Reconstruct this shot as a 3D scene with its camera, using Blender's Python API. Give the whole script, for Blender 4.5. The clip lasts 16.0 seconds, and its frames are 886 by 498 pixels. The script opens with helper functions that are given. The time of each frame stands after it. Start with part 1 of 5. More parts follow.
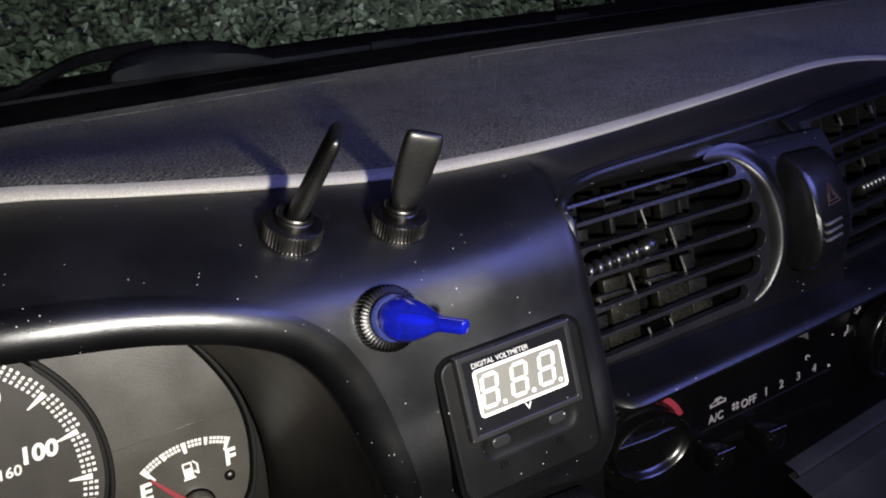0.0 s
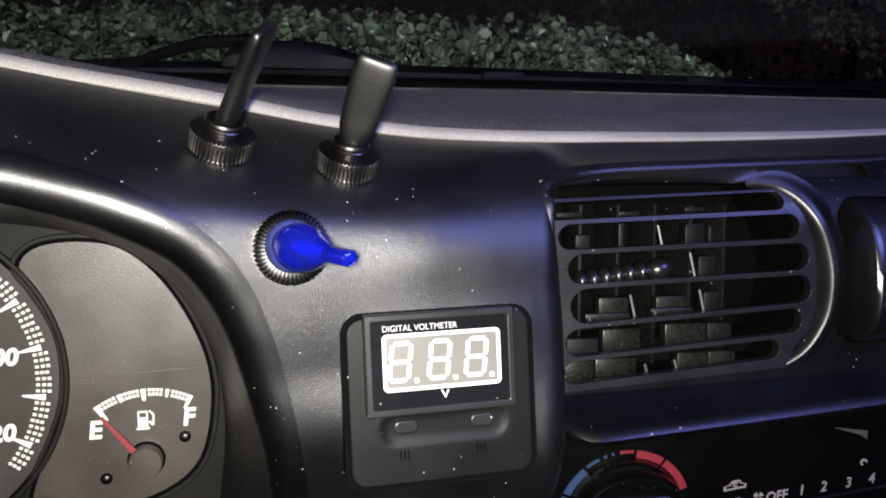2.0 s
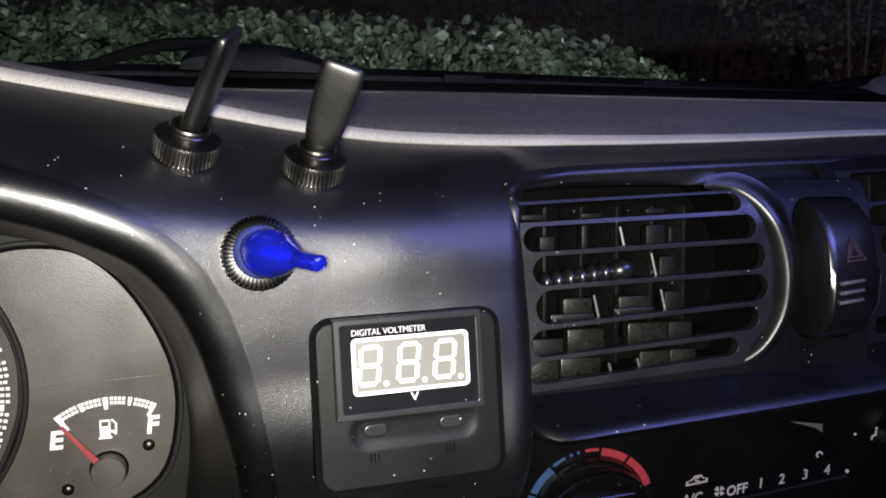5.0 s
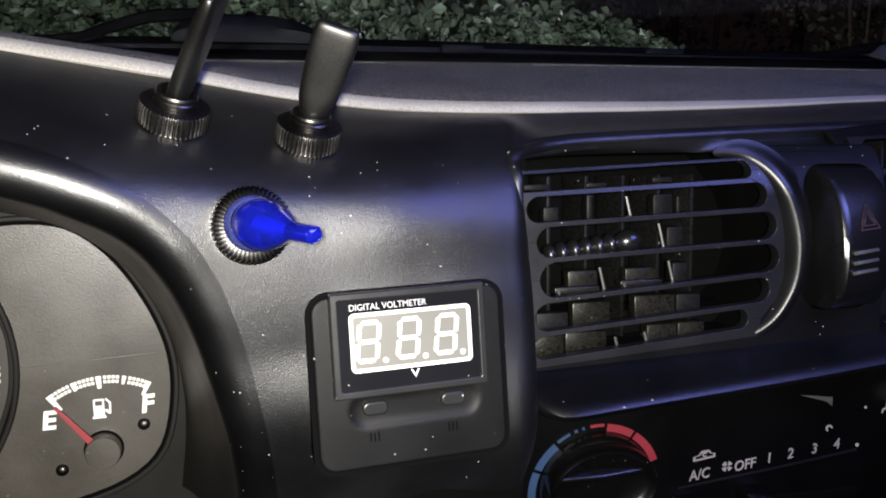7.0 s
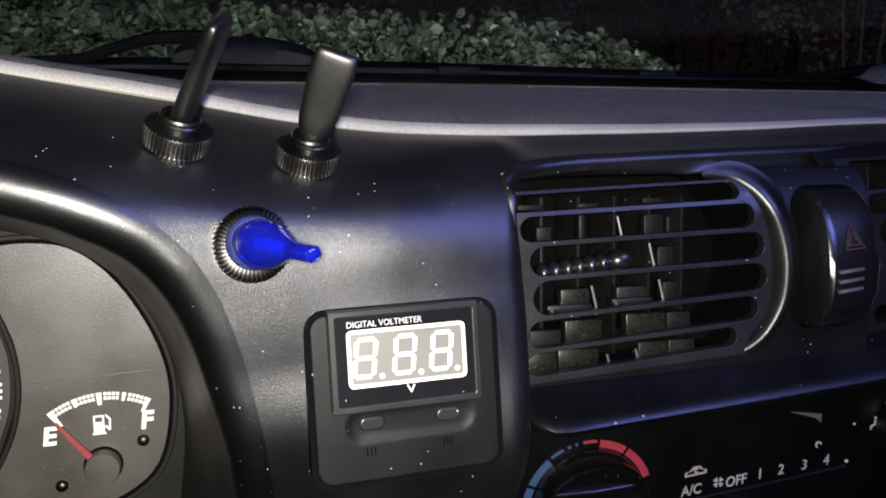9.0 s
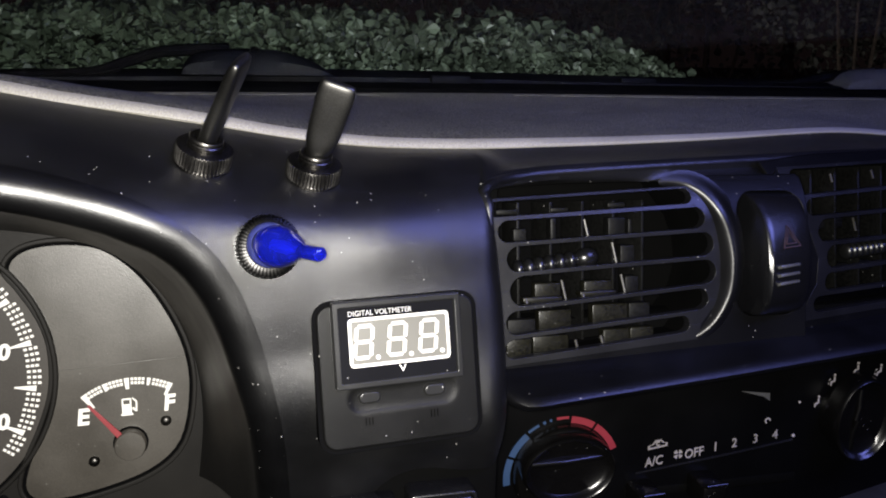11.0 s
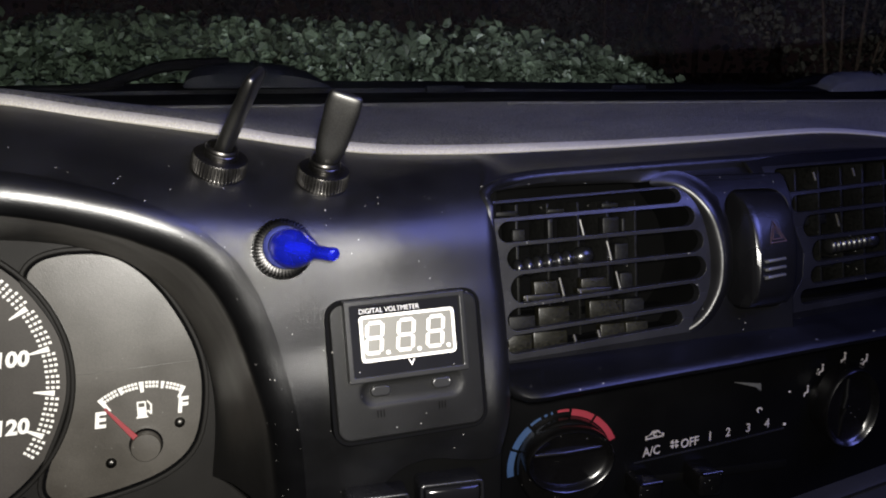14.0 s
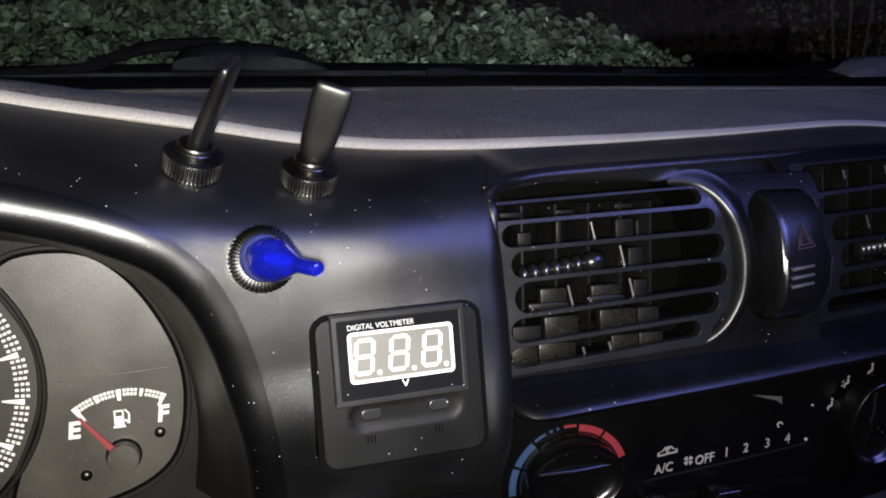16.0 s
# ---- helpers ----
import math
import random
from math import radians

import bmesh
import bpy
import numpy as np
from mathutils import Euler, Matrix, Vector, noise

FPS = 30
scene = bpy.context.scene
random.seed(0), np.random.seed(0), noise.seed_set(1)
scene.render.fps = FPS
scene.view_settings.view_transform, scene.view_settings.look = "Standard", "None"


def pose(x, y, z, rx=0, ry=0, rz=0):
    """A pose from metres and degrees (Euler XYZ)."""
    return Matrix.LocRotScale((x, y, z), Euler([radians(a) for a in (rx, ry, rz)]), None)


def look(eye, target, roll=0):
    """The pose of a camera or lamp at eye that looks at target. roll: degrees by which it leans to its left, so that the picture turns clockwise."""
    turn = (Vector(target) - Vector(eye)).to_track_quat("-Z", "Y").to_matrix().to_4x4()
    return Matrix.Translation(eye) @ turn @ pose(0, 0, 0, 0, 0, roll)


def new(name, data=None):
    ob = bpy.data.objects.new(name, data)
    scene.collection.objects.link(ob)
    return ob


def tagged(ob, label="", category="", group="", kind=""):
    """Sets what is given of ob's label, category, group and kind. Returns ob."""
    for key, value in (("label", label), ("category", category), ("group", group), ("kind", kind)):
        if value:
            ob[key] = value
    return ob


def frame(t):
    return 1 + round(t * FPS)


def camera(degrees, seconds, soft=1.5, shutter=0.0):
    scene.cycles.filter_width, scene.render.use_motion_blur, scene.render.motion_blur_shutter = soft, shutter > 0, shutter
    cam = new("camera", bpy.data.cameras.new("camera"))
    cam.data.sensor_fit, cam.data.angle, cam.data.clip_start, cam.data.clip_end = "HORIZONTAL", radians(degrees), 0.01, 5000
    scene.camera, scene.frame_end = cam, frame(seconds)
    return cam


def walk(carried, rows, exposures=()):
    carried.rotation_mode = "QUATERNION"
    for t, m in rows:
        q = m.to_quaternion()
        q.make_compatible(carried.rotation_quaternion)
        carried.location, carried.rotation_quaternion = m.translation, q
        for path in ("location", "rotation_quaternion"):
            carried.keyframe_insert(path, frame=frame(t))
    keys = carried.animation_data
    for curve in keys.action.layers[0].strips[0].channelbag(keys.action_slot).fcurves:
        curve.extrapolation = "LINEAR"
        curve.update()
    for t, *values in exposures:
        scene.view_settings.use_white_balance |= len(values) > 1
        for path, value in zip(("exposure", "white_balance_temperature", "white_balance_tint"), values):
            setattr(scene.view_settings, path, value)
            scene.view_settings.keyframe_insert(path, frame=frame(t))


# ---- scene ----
cam = camera(57.4, 16.0, soft=1.9)
PATH = [
    (0, (-0.1107, -0.2235, 1.2442), (0.5629, 1.5282, 0.5529), -6.06),
    (0.5, (-0.1115, -0.2255, 1.2450), (0.5520, 1.5331, 0.5616), -6.36),
    (1, (-0.0886, -0.2306, 1.2310), (0.4992, 1.5983, 0.6744), -1.89),
    (1.5, (-0.0451, -0.2265, 1.1954), (0.3309, 1.6501, 0.6147), 2.87),
    (2, (-0.0387, -0.2254, 1.1916), (0.2788, 1.6921, 0.7198), 1.68),
    (2.5, (-0.0394, -0.2283, 1.1927), (0.3276, 1.6980, 0.7993), 1.36),
    (3, (-0.0399, -0.2281, 1.1920), (0.3234, 1.6950, 0.7803), 0.49),
    (3.5, (-0.0413, -0.2324, 1.1941), (0.3370, 1.6872, 0.7791), 0.67),
    (6, (-0.0416, -0.2232, 1.1912), (0.3897, 1.6624, 0.6829), 1.88),
    (6.5, (-0.0397, -0.2229, 1.1904), (0.3776, 1.6622, 0.6685), 1.07),
    (7, (-0.0400, -0.2175, 1.1887), (0.3773, 1.6675, 0.6666), 1.30),
    (7.5, (-0.0415, -0.2235, 1.1900), (0.3767, 1.6640, 0.6777), 1.32),
    (8, (-0.0426, -0.2238, 1.1907), (0.3915, 1.6653, 0.6979), 1.62),
    (8.5, (-0.0417, -0.2239, 1.1911), (0.3994, 1.6648, 0.7028), 1.63),
    (9, (-0.0409, -0.2240, 1.1906), (0.3850, 1.6708, 0.7127), 1.42),
    (11.5, (-0.0483, -0.2780, 1.2049), (0.3835, 1.6134, 0.7189), 1.05),
    (12, (-0.0506, -0.2845, 1.2060), (0.3892, 1.6069, 0.7274), 1.10),
    (12.5, (-0.0511, -0.2807, 1.2031), (0.3814, 1.6158, 0.7381), 0.94),
    (13, (-0.0549, -0.2816, 1.2029), (0.4148, 1.6060, 0.7374), 1.07),
    (13.5, (-0.0539, -0.2809, 1.2041), (0.4250, 1.6076, 0.7522), 1.52),
    (14, (-0.0534, -0.2806, 1.2023), (0.3920, 1.6137, 0.7405), 0.18),
    (14.5, (-0.0537, -0.2797, 1.2015), (0.4024, 1.6106, 0.7341), 0.28),
    (15, (-0.0514, -0.2800, 1.1937), (0.4286, 1.6042, 0.7252), 0.76),
    (15.5, (-0.0465, -0.2731, 1.1945), (0.4160, 1.6104, 0.7062), 0.45),
    (16, (-0.0451, -0.2508, 1.2058), (0.3931, 1.6319, 0.6922), 0.55),
]
walk(cam, [(t, look(eye, target, roll)) for t, eye, target, roll in PATH],
     [(0.0, -0.15), (1.0, -0.05), (2.0, 0.05), (9.0, 0.0), (11.5, -0.15), (12.5, -0.2), (16.0, -0.1)])

# ---- light ----
world = bpy.data.worlds.new("night")
scene.world = world
world.use_nodes = True
world.node_tree.nodes["Background"].inputs[0].default_value = (0.13, 0.078, 0.08, 1)
world.node_tree.nodes["Background"].inputs[1].default_value = 0.032


def lamp(name, kind, m, power, color, **more):
    data = bpy.data.lights.new(name, kind)
    data.energy, data.color = power, color
    ob = new(name, data)
    ob.matrix_basis = m
    for key, value in more.items():
        if key == "radius":
            data.shadow_soft_size = value
        if key == "spot":
            data.spot_size, data.spot_blend = radians(value), 0.9
        if key == "size":
            data.shape, data.size, data.size_y = "RECTANGLE", value[0], value[1]
    return ob


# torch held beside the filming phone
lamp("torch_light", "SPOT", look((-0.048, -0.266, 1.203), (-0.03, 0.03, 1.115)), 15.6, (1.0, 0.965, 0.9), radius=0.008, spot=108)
# added blue fill in mid-cabin; no fixture stands here, its source is unknown
lamp("blue_fill_light", "AREA", look((0.34, -0.27, 1.44), (0.12, 0.06, 1.12)), 2.9, (0.25, 0.28, 1.0), size=(0.30, 0.20))
# headlamps on the hedge
lamp("headlamp_light", "SPOT", look((0.65, 1.55, 0.78), (1.25, 3.6, 1.22)), 98, (0.92, 1.0, 0.98), radius=0.06, spot=95)
lamp("headlamp_light", "SPOT", look((-0.35, 1.55, 0.78), (-0.9, 3.6, 1.2)), 60, (0.88, 1.0, 0.86), radius=0.06, spot=95)

# ---- materials ----


def material(name, color, rough=0.5, metal=0.0, grain=0.0, grain_scale=900.0, bump=0.0, dust=0.0, spec=0.5, vary=0.15, **more):
    """Principled surface with two scales of variation, fine relief and pale dust specks."""
    m = bpy.data.materials.new(name)
    m.use_nodes = True
    nt = m.node_tree
    b = nt.nodes["Principled BSDF"]
    tc = nt.nodes.new("ShaderNodeTexCoord")
    geo = nt.nodes.new("ShaderNodeNewGeometry")

    def noise_node(scale, detail=3.0):
        n = nt.nodes.new("ShaderNodeTexNoise")
        n.inputs["Scale"].default_value = scale
        n.inputs["Detail"].default_value = detail
        nt.links.new(geo.outputs["Position"], n.inputs["Vector"])
        return n

    def ramp(node, lo, hi, a, c):
        r = nt.nodes.new("ShaderNodeMapRange")
        r.inputs["From Min"].default_value, r.inputs["From Max"].default_value = lo, hi
        r.inputs["To Min"].default_value, r.inputs["To Max"].default_value = a, c
        nt.links.new(node.outputs[0], r.inputs["Value"])
        return r

    big = noise_node(more.get("big", 35.0))
    small = noise_node(grain_scale)
    mul = nt.nodes.new("ShaderNodeMath")
    mul.operation = "MULTIPLY"
    nt.links.new(ramp(big, 0.3, 0.7, 1 - vary, 1 + vary).outputs[0], mul.inputs[0])
    nt.links.new(ramp(small, 0.3, 0.7, 1 - grain, 1 + grain).outputs[0], mul.inputs[1])
    col = nt.nodes.new("ShaderNodeMix")
    col.data_type, col.blend_type = "RGBA", "MULTIPLY"
    col.inputs["Factor"].default_value = 1.0
    col.inputs["A"].default_value = (*color, 1)
    nt.links.new(mul.outputs[0], col.inputs["B"])
    out = col.outputs["Result"]
    if dust:
        v = nt.nodes.new("ShaderNodeTexVoronoi")
        v.inputs["Scale"].default_value = more.get("dust_scale", 220.0)
        nt.links.new(geo.outputs["Position"], v.inputs["Vector"])
        keep = noise_node(90.0, 1.0)
        near = ramp(v, 0.05, 0.085, 1.0, 0.0)
        near.clamp = True
        pick = ramp(keep, 0.52, 0.58, 0.0, dust)
        both = nt.nodes.new("ShaderNodeMath")
        both.operation = "MULTIPLY"
        nt.links.new(near.outputs[0], both.inputs[0])
        nt.links.new(pick.outputs[0], both.inputs[1])
        mix = nt.nodes.new("ShaderNodeMix")
        mix.data_type = "RGBA"
        nt.links.new(both.outputs[0], mix.inputs["Factor"])
        nt.links.new(out, mix.inputs["A"])
        mix.inputs["B"].default_value = (0.45, 0.44, 0.42, 1)
        out = mix.outputs["Result"]
    nt.links.new(out, b.inputs["Base Color"])
    nt.links.new(ramp(big, 0.3, 0.7, rough * 0.86, min(1, rough * 1.14)).outputs[0], b.inputs["Roughness"])
    b.inputs["Metallic"].default_value = metal
    b.inputs["Specular IOR Level"].default_value = spec
    if bump:
        bn = nt.nodes.new("ShaderNodeBump")
        bn.inputs["Strength"].default_value = bump
        bn.inputs["Distance"].default_value = more.get("height", 0.0003)
        src = small
        if more.get("leather"):
            src = nt.nodes.new("ShaderNodeTexVoronoi")
            src.inputs["Scale"].default_value = more["leather"]
            nt.links.new(geo.outputs["Position"], src.inputs["Vector"])
        nt.links.new(src.outputs[0], bn.inputs["Height"])
        nt.links.new(bn.outputs[0], b.inputs["Normal"])
    if more.get("glow"):
        b.inputs["Emission Color"].default_value = (*more["glow"][:3], 1)
        b.inputs["Emission Strength"].default_value = more["glow"][3]
    if more.get("clear"):
        b.inputs["Transmission Weight"].default_value = more["clear"]
    if more.get("coat"):
        b.inputs["Coat Weight"].default_value = more["coat"]
        b.inputs["Coat Roughness"].default_value = 0.12
    return m


PANEL = material("black_panel_plastic", (0.0020, 0.0020, 0.0022), 0.37, grain=0.6, grain_scale=3000, bump=0.5, height=0.00022, dust=0.8, dust_scale=300, vary=0.25, spec=0.66)
FASCIA = material("black_fascia_plastic", (0.0019, 0.0019, 0.0022), 0.45, grain=0.4, grain_scale=2200, bump=0.4, height=0.0002, dust=0.6, dust_scale=300, spec=0.11)
# slats: paler and more specular than FASCIA
SLAT = material("pale_slat_plastic", (0.0042, 0.0042, 0.0048), 0.4, grain=0.4, grain_scale=2200, bump=0.3, height=0.0002, dust=0.6, dust_scale=300, spec=0.4)
CRESCENT_PLASTIC = material("smooth_rim_plastic", (0.0026, 0.0026, 0.0030), 0.35, grain=0.3, grain_scale=2600, bump=0.25, height=0.0002, dust=0.5, dust_scale=300, spec=0.4)
# paler than PAD: brightness of the lip facing the torch is in the colour
EDGE = material("lit_grey_pad_edge", (0.200, 0.190, 0.165), 0.5, grain=0.25, grain_scale=1800, bump=0.12, spec=0.2, vary=0.06)
HEATER_PRINT = material("heater_white_print", (0.17, 0.155, 0.155), 0.55, grain=0.25, grain_scale=1500)
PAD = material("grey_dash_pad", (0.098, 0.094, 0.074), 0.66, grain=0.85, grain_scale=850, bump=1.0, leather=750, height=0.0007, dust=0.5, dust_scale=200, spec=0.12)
GLOSS = material("glossy_black_plastic", (0.004, 0.004, 0.0045), 0.12, vary=0.1, spec=0.4)
KNOB = material("worn_knob_plastic", (0.0014, 0.0013, 0.0013), 0.24, grain=0.4, grain_scale=1800, bump=0.15, height=0.0002, dust=0.4, dust_scale=400, spec=0.6)
SATIN = material("satin_black_plastic", (0.0034, 0.0034, 0.0040), 0.25, grain=0.2, grain_scale=5000, bump=0.1, spec=0.6)
DEEP = material("black_duct_plastic", (0.0012, 0.0012, 0.0012), 0.8, spec=0.03)
VANE = material("black_vane_plastic", (0.0032, 0.0032, 0.003), 0.5, grain=0.8, grain_scale=1000, dust=0.5, spec=0.15)
PIN = material("worn_pale_pin", (0.034, 0.032, 0.028), 0.4)
DUSTY = material("dusty_vane_plastic", (0.0055, 0.0052, 0.0033), 0.36, grain=0.9, grain_scale=1100, bump=0.3, spec=0.25, dust=0.3)
MASK = material("cluster_mask_plastic", (0.0075, 0.0068, 0.006), 0.55, grain=0.2, grain_scale=2600, bump=0.2, spec=0.2)
FACE = material("gauge_face", (0.042, 0.037, 0.03), 0.36, spec=1.0, grain=0.25, grain_scale=1500, bump=0.2, dust=0.3)
DIAL = material("dial_face_black", (0.032, 0.028, 0.024), 0.5, grain=0.2, grain_scale=1800, bump=0.1)
PRINT = material("white_print", (0.8, 0.78, 0.74), 0.5, vary=0.04)
PRINT_DIM = material("worn_white_print", (0.25, 0.23, 0.23), 0.55, grain=0.3, grain_scale=1500)
RED = material("red_print", (0.13, 0.010, 0.018), 0.5)
NEEDLE = material("red_needle", (0.22, 0.026, 0.032), 0.5)
RED_DIM = material("dull_red_print", (0.03, 0.015, 0.015), 0.5)
BLUE_PRINT = material("blue_print", (0.012, 0.03, 0.075), 0.5)
CHROME = material("black_chrome", (0.055, 0.054, 0.051), 0.42, metal=1.0, grain=0.15, grain_scale=1500, bump=0.03)
CHROME_WORN = material("worn_black_chrome", (0.068, 0.065, 0.061), 0.34, metal=1.0, grain=0.35, grain_scale=1500, bump=0.15)
BLUE_LENS = material("blue_clear_plastic", (0.02, 0.035, 0.75), 0.08, vary=0.05, clear=0.86, glow=(0.0, 0.004, 1.0, 0.026), coat=0.9)
NUT_DARK = material("dark_chrome_nut", (0.013, 0.0127, 0.0125), 0.30, metal=1.0, grain=0.3, grain_scale=1500, bump=0.1)
GRIP = material("ribbed_grip_plastic", (0.004, 0.004, 0.004), 0.28, spec=0.5)
SHELF_PLASTIC = material("black_shelf_plastic", (0.0014, 0.0014, 0.0017), 0.34, grain=0.3, grain_scale=3000, bump=0.3, height=0.0002, dust=0.6, spec=0.35)
HOOD = material("worn_hood_plastic", (0.0010, 0.0010, 0.0011), 0.33, grain=0.5, grain_scale=3000, bump=0.35, height=0.0002, dust=0.6, dust_scale=300, vary=0.2, spec=0.6)
LETTER = material("fine_white_lettering", (0.4, 0.39, 0.37), 0.5, vary=0.04)
BLUE_CORE = material("lit_blue_core", (0.03, 0.05, 0.5), 0.3, glow=(0.04, 0.08, 1.0, 0.03))
COLLAR_GLOW = material("lit_collar_clear", (0.05, 0.06, 0.22), 0.15, clear=0.6, vary=0.2, grain=0.3, grain_scale=1200, coat=0.6)
# highlight of the black ribs put into a grey; the wedge print shares it
RIB = material("rib_glint_dim_print", (0.05, 0.05, 0.052), 0.35, grain=0.4, grain_scale=2500)
BEZEL = material("voltmeter_bezel", (0.012, 0.012, 0.012), 0.3, grain=0.2, grain_scale=4500, bump=0.1, dust=0.8, spec=0.3)
PLATE = material("voltmeter_plate", (0.0035, 0.0035, 0.0035), 0.42, grain=0.4, grain_scale=4500, bump=0.35, height=0.0002, dust=0.7, spec=0.14)
FILM = material("black_display_film", (0.006, 0.006, 0.007), 0.14, dust=0.6, dust_scale=300, spec=0.3)
LCD = material("display_ground", (0.13, 0.126, 0.108), 0.33, vary=0.06, spec=0.3, coat=1.0)
SEGMENT = material("pale_display_segment", (0.7, 0.68, 0.6), 0.35, vary=0.03, coat=1.0)
RUBBER = material("black_rubber", (0.002, 0.002, 0.0022), 0.75, spec=0.02)
COWL = material("weathered_cowl_plastic", (0.0030, 0.0032, 0.0046), 0.6, grain=0.4, grain_scale=700, bump=0.3, spec=0.06)
# cowl plastic again, with the light on the right cover put into its colour
COWL_LIT = material("lit_cowl_plastic", (0.05, 0.05, 0.058), 0.6, grain=0.4, grain_scale=700, bump=0.3, spec=0.15)
LEAF = material("hedge_leaf", (0.085, 0.102, 0.076), 0.42, vary=0.5, big=6.0)
LEAF_DARK = material("undergrowth_leaf", (0.15, 0.13, 0.11), 0.6, vary=0.5, big=3.0)
HEATER = material("heater_face_plastic", (0.0012, 0.0012, 0.0014), 0.3, grain=0.2, grain_scale=2500, bump=0.1, spec=0.1)
BARK = material("tree_bark", (0.22, 0.15, 0.12), 0.9, grain=0.5, grain_scale=40, bump=0.6, height=0.01, big=5.0)
SOIL = material("dark_soil", (0.03, 0.026, 0.02), 0.95, grain=0.5, grain_scale=30, bump=0.5, height=0.01, big=2.0)
CABIN = material("dark_cabin_trim", (0.02, 0.02, 0.022), 0.9, grain=0.2, grain_scale=600, spec=0.1)
GREY_TRIM = material("grey_console_plastic", (0.011, 0.011, 0.013), 0.55, grain=0.2, grain_scale=1500, bump=0.4, spec=0.12)

# windscreen: thin clear glass
GLASS = bpy.data.materials.new("windscreen_glass")
GLASS.use_nodes = True
_g = GLASS.node_tree.nodes["Principled BSDF"]
_g.inputs["Base Color"].default_value = (0.93, 0.96, 0.95, 1)
_g.inputs["Roughness"].default_value = 0.0
_g.inputs["Transmission Weight"].default_value = 1.0
_g.inputs["IOR"].default_value = 1.45

# leaves and pieces vary one by one
for mat, spread in ((LEAF, 0.55), (LEAF_DARK, 0.6)):
    nt = mat.node_tree
    isle = nt.nodes.new("ShaderNodeNewGeometry")
    r = nt.nodes.new("ShaderNodeMapRange")
    r.inputs["To Min"].default_value, r.inputs["To Max"].default_value = 1 - spread, 1 + spread
    nt.links.new(isle.outputs["Random Per Island"], r.inputs["Value"])
    mx = nt.nodes.new("ShaderNodeMix")
    mx.data_type, mx.blend_type = "RGBA", "MULTIPLY"
    mx.inputs["Factor"].default_value = 1.0
    b = nt.nodes["Principled BSDF"]
    src = b.inputs["Base Color"].links[0].from_socket
    nt.links.new(src, mx.inputs["A"])
    nt.links.new(r.outputs[0], mx.inputs["B"])
    nt.links.new(mx.outputs["Result"], b.inputs["Base Color"])

# ---- building tools ----
BASE = {}


def thing(name, at, label="", category="", group="", kind=""):
    """An Empty at the thing's base that parents its parts."""
    ob = new(name)
    ob.empty_display_size = 0.01
    ob.location = at
    BASE[ob.name] = Vector(at)
    return tagged(ob, label, category, group, kind)


def part(name, shape, mat, parent=None, label="", smooth=True):
    """Links one mesh, given in world places, under a thing or a part."""
    if isinstance(shape, bmesh.types.BMesh):
        me = bpy.data.meshes.new(name)
        shape.to_mesh(me)
        shape.free()
    else:
        me = shape
    me.name = name
    ob = new(name, me)
    me.materials.clear()
    me.materials.append(mat)
    if parent is not None:
        at = BASE[parent.name]
        me.transform(Matrix.Translation(-at))
        ob.parent = parent
        BASE[ob.name] = at
    if smooth:
        me.polygons.foreach_set("use_smooth", [True] * len(me.polygons))
        me.set_sharp_from_angle(angle=radians(40))
    if label:
        ob["label"] = label
    return ob


def spline(points, n, closed=False):
    """n points along a Catmull-Rom curve through the given ones."""
    p = [np.array(q, float) for q in points]
    k = len(p)
    spans = k if closed else k - 1
    out = []
    for i in range(n):
        u = i * spans / (n if closed else n - 1)
        j = min(int(u), spans - 1)
        f = u - j
        q = [p[(j + d) % k] if closed else p[min(max(j + d, 0), k - 1)] for d in (-1, 0, 1, 2)]
        out.append(0.5 * (2 * q[1] + (q[2] - q[0]) * f + (2 * q[0] - 5 * q[1] + 4 * q[2] - q[3]) * f ** 2 + (3 * q[1] - q[0] - 3 * q[2] + q[3]) * f ** 3))
    return out


def lathe_loft(rows, closed=False, caps=False):
    """A skin over rows of equally many points; closed joins the ends of each row."""
    bm = bmesh.new()
    vs = [[bm.verts.new(p) for p in row] for row in rows]
    for a, b in zip(vs, vs[1:]):
        n = len(a)
        for i in range(n if closed else n - 1):
            try:
                bm.faces.new((a[i], a[(i + 1) % n], b[(i + 1) % n], b[i]))
            except ValueError:
                pass
    if caps:
        bm.faces.new(vs[0][::-1])
        bm.faces.new(vs[-1])
    bmesh.ops.recalc_face_normals(bm, faces=bm.faces)
    return bm


def rrect(w, h, r, cx=0.0, cy=0.0, n=6):
    """Outline of a rectangle with rounded corners."""
    out = []
    for sx, sy, a0 in ((1, 1, 0), (-1, 1, 90), (-1, -1, 180), (1, -1, 270)):
        for i in range(n + 1):
            a = radians(a0 + 90 * i / n)
            out.append((cx + sx * (w / 2 - r) + r * math.cos(a), cy + sy * (h / 2 - r) + r * math.sin(a)))
    return out


def circle(r, cx=0.0, cy=0.0, n=32, a0=0.0, a1=360.0):
    m = n if a1 - a0 == 360 else n + 1
    return [(cx + r * math.cos(radians(a0 + (a1 - a0) * i / n)), cy + r * math.sin(radians(a0 + (a1 - a0) * i / n))) for i in range(m)]


def sector(r0, r1, a0, a1, cx=0.0, cy=0.0, n=10):
    return circle(r1, cx, cy, n, a0, a1) + circle(r0, cx, cy, n, a0, a1)[::-1]


def curve_mesh(curve):
    ob = bpy.data.objects.new("outline", curve)
    scene.collection.objects.link(ob)
    me = bpy.data.meshes.new_from_object(ob.evaluated_get(bpy.context.evaluated_depsgraph_get()))
    bpy.data.objects.remove(ob)
    bpy.data.curves.remove(curve)
    return me


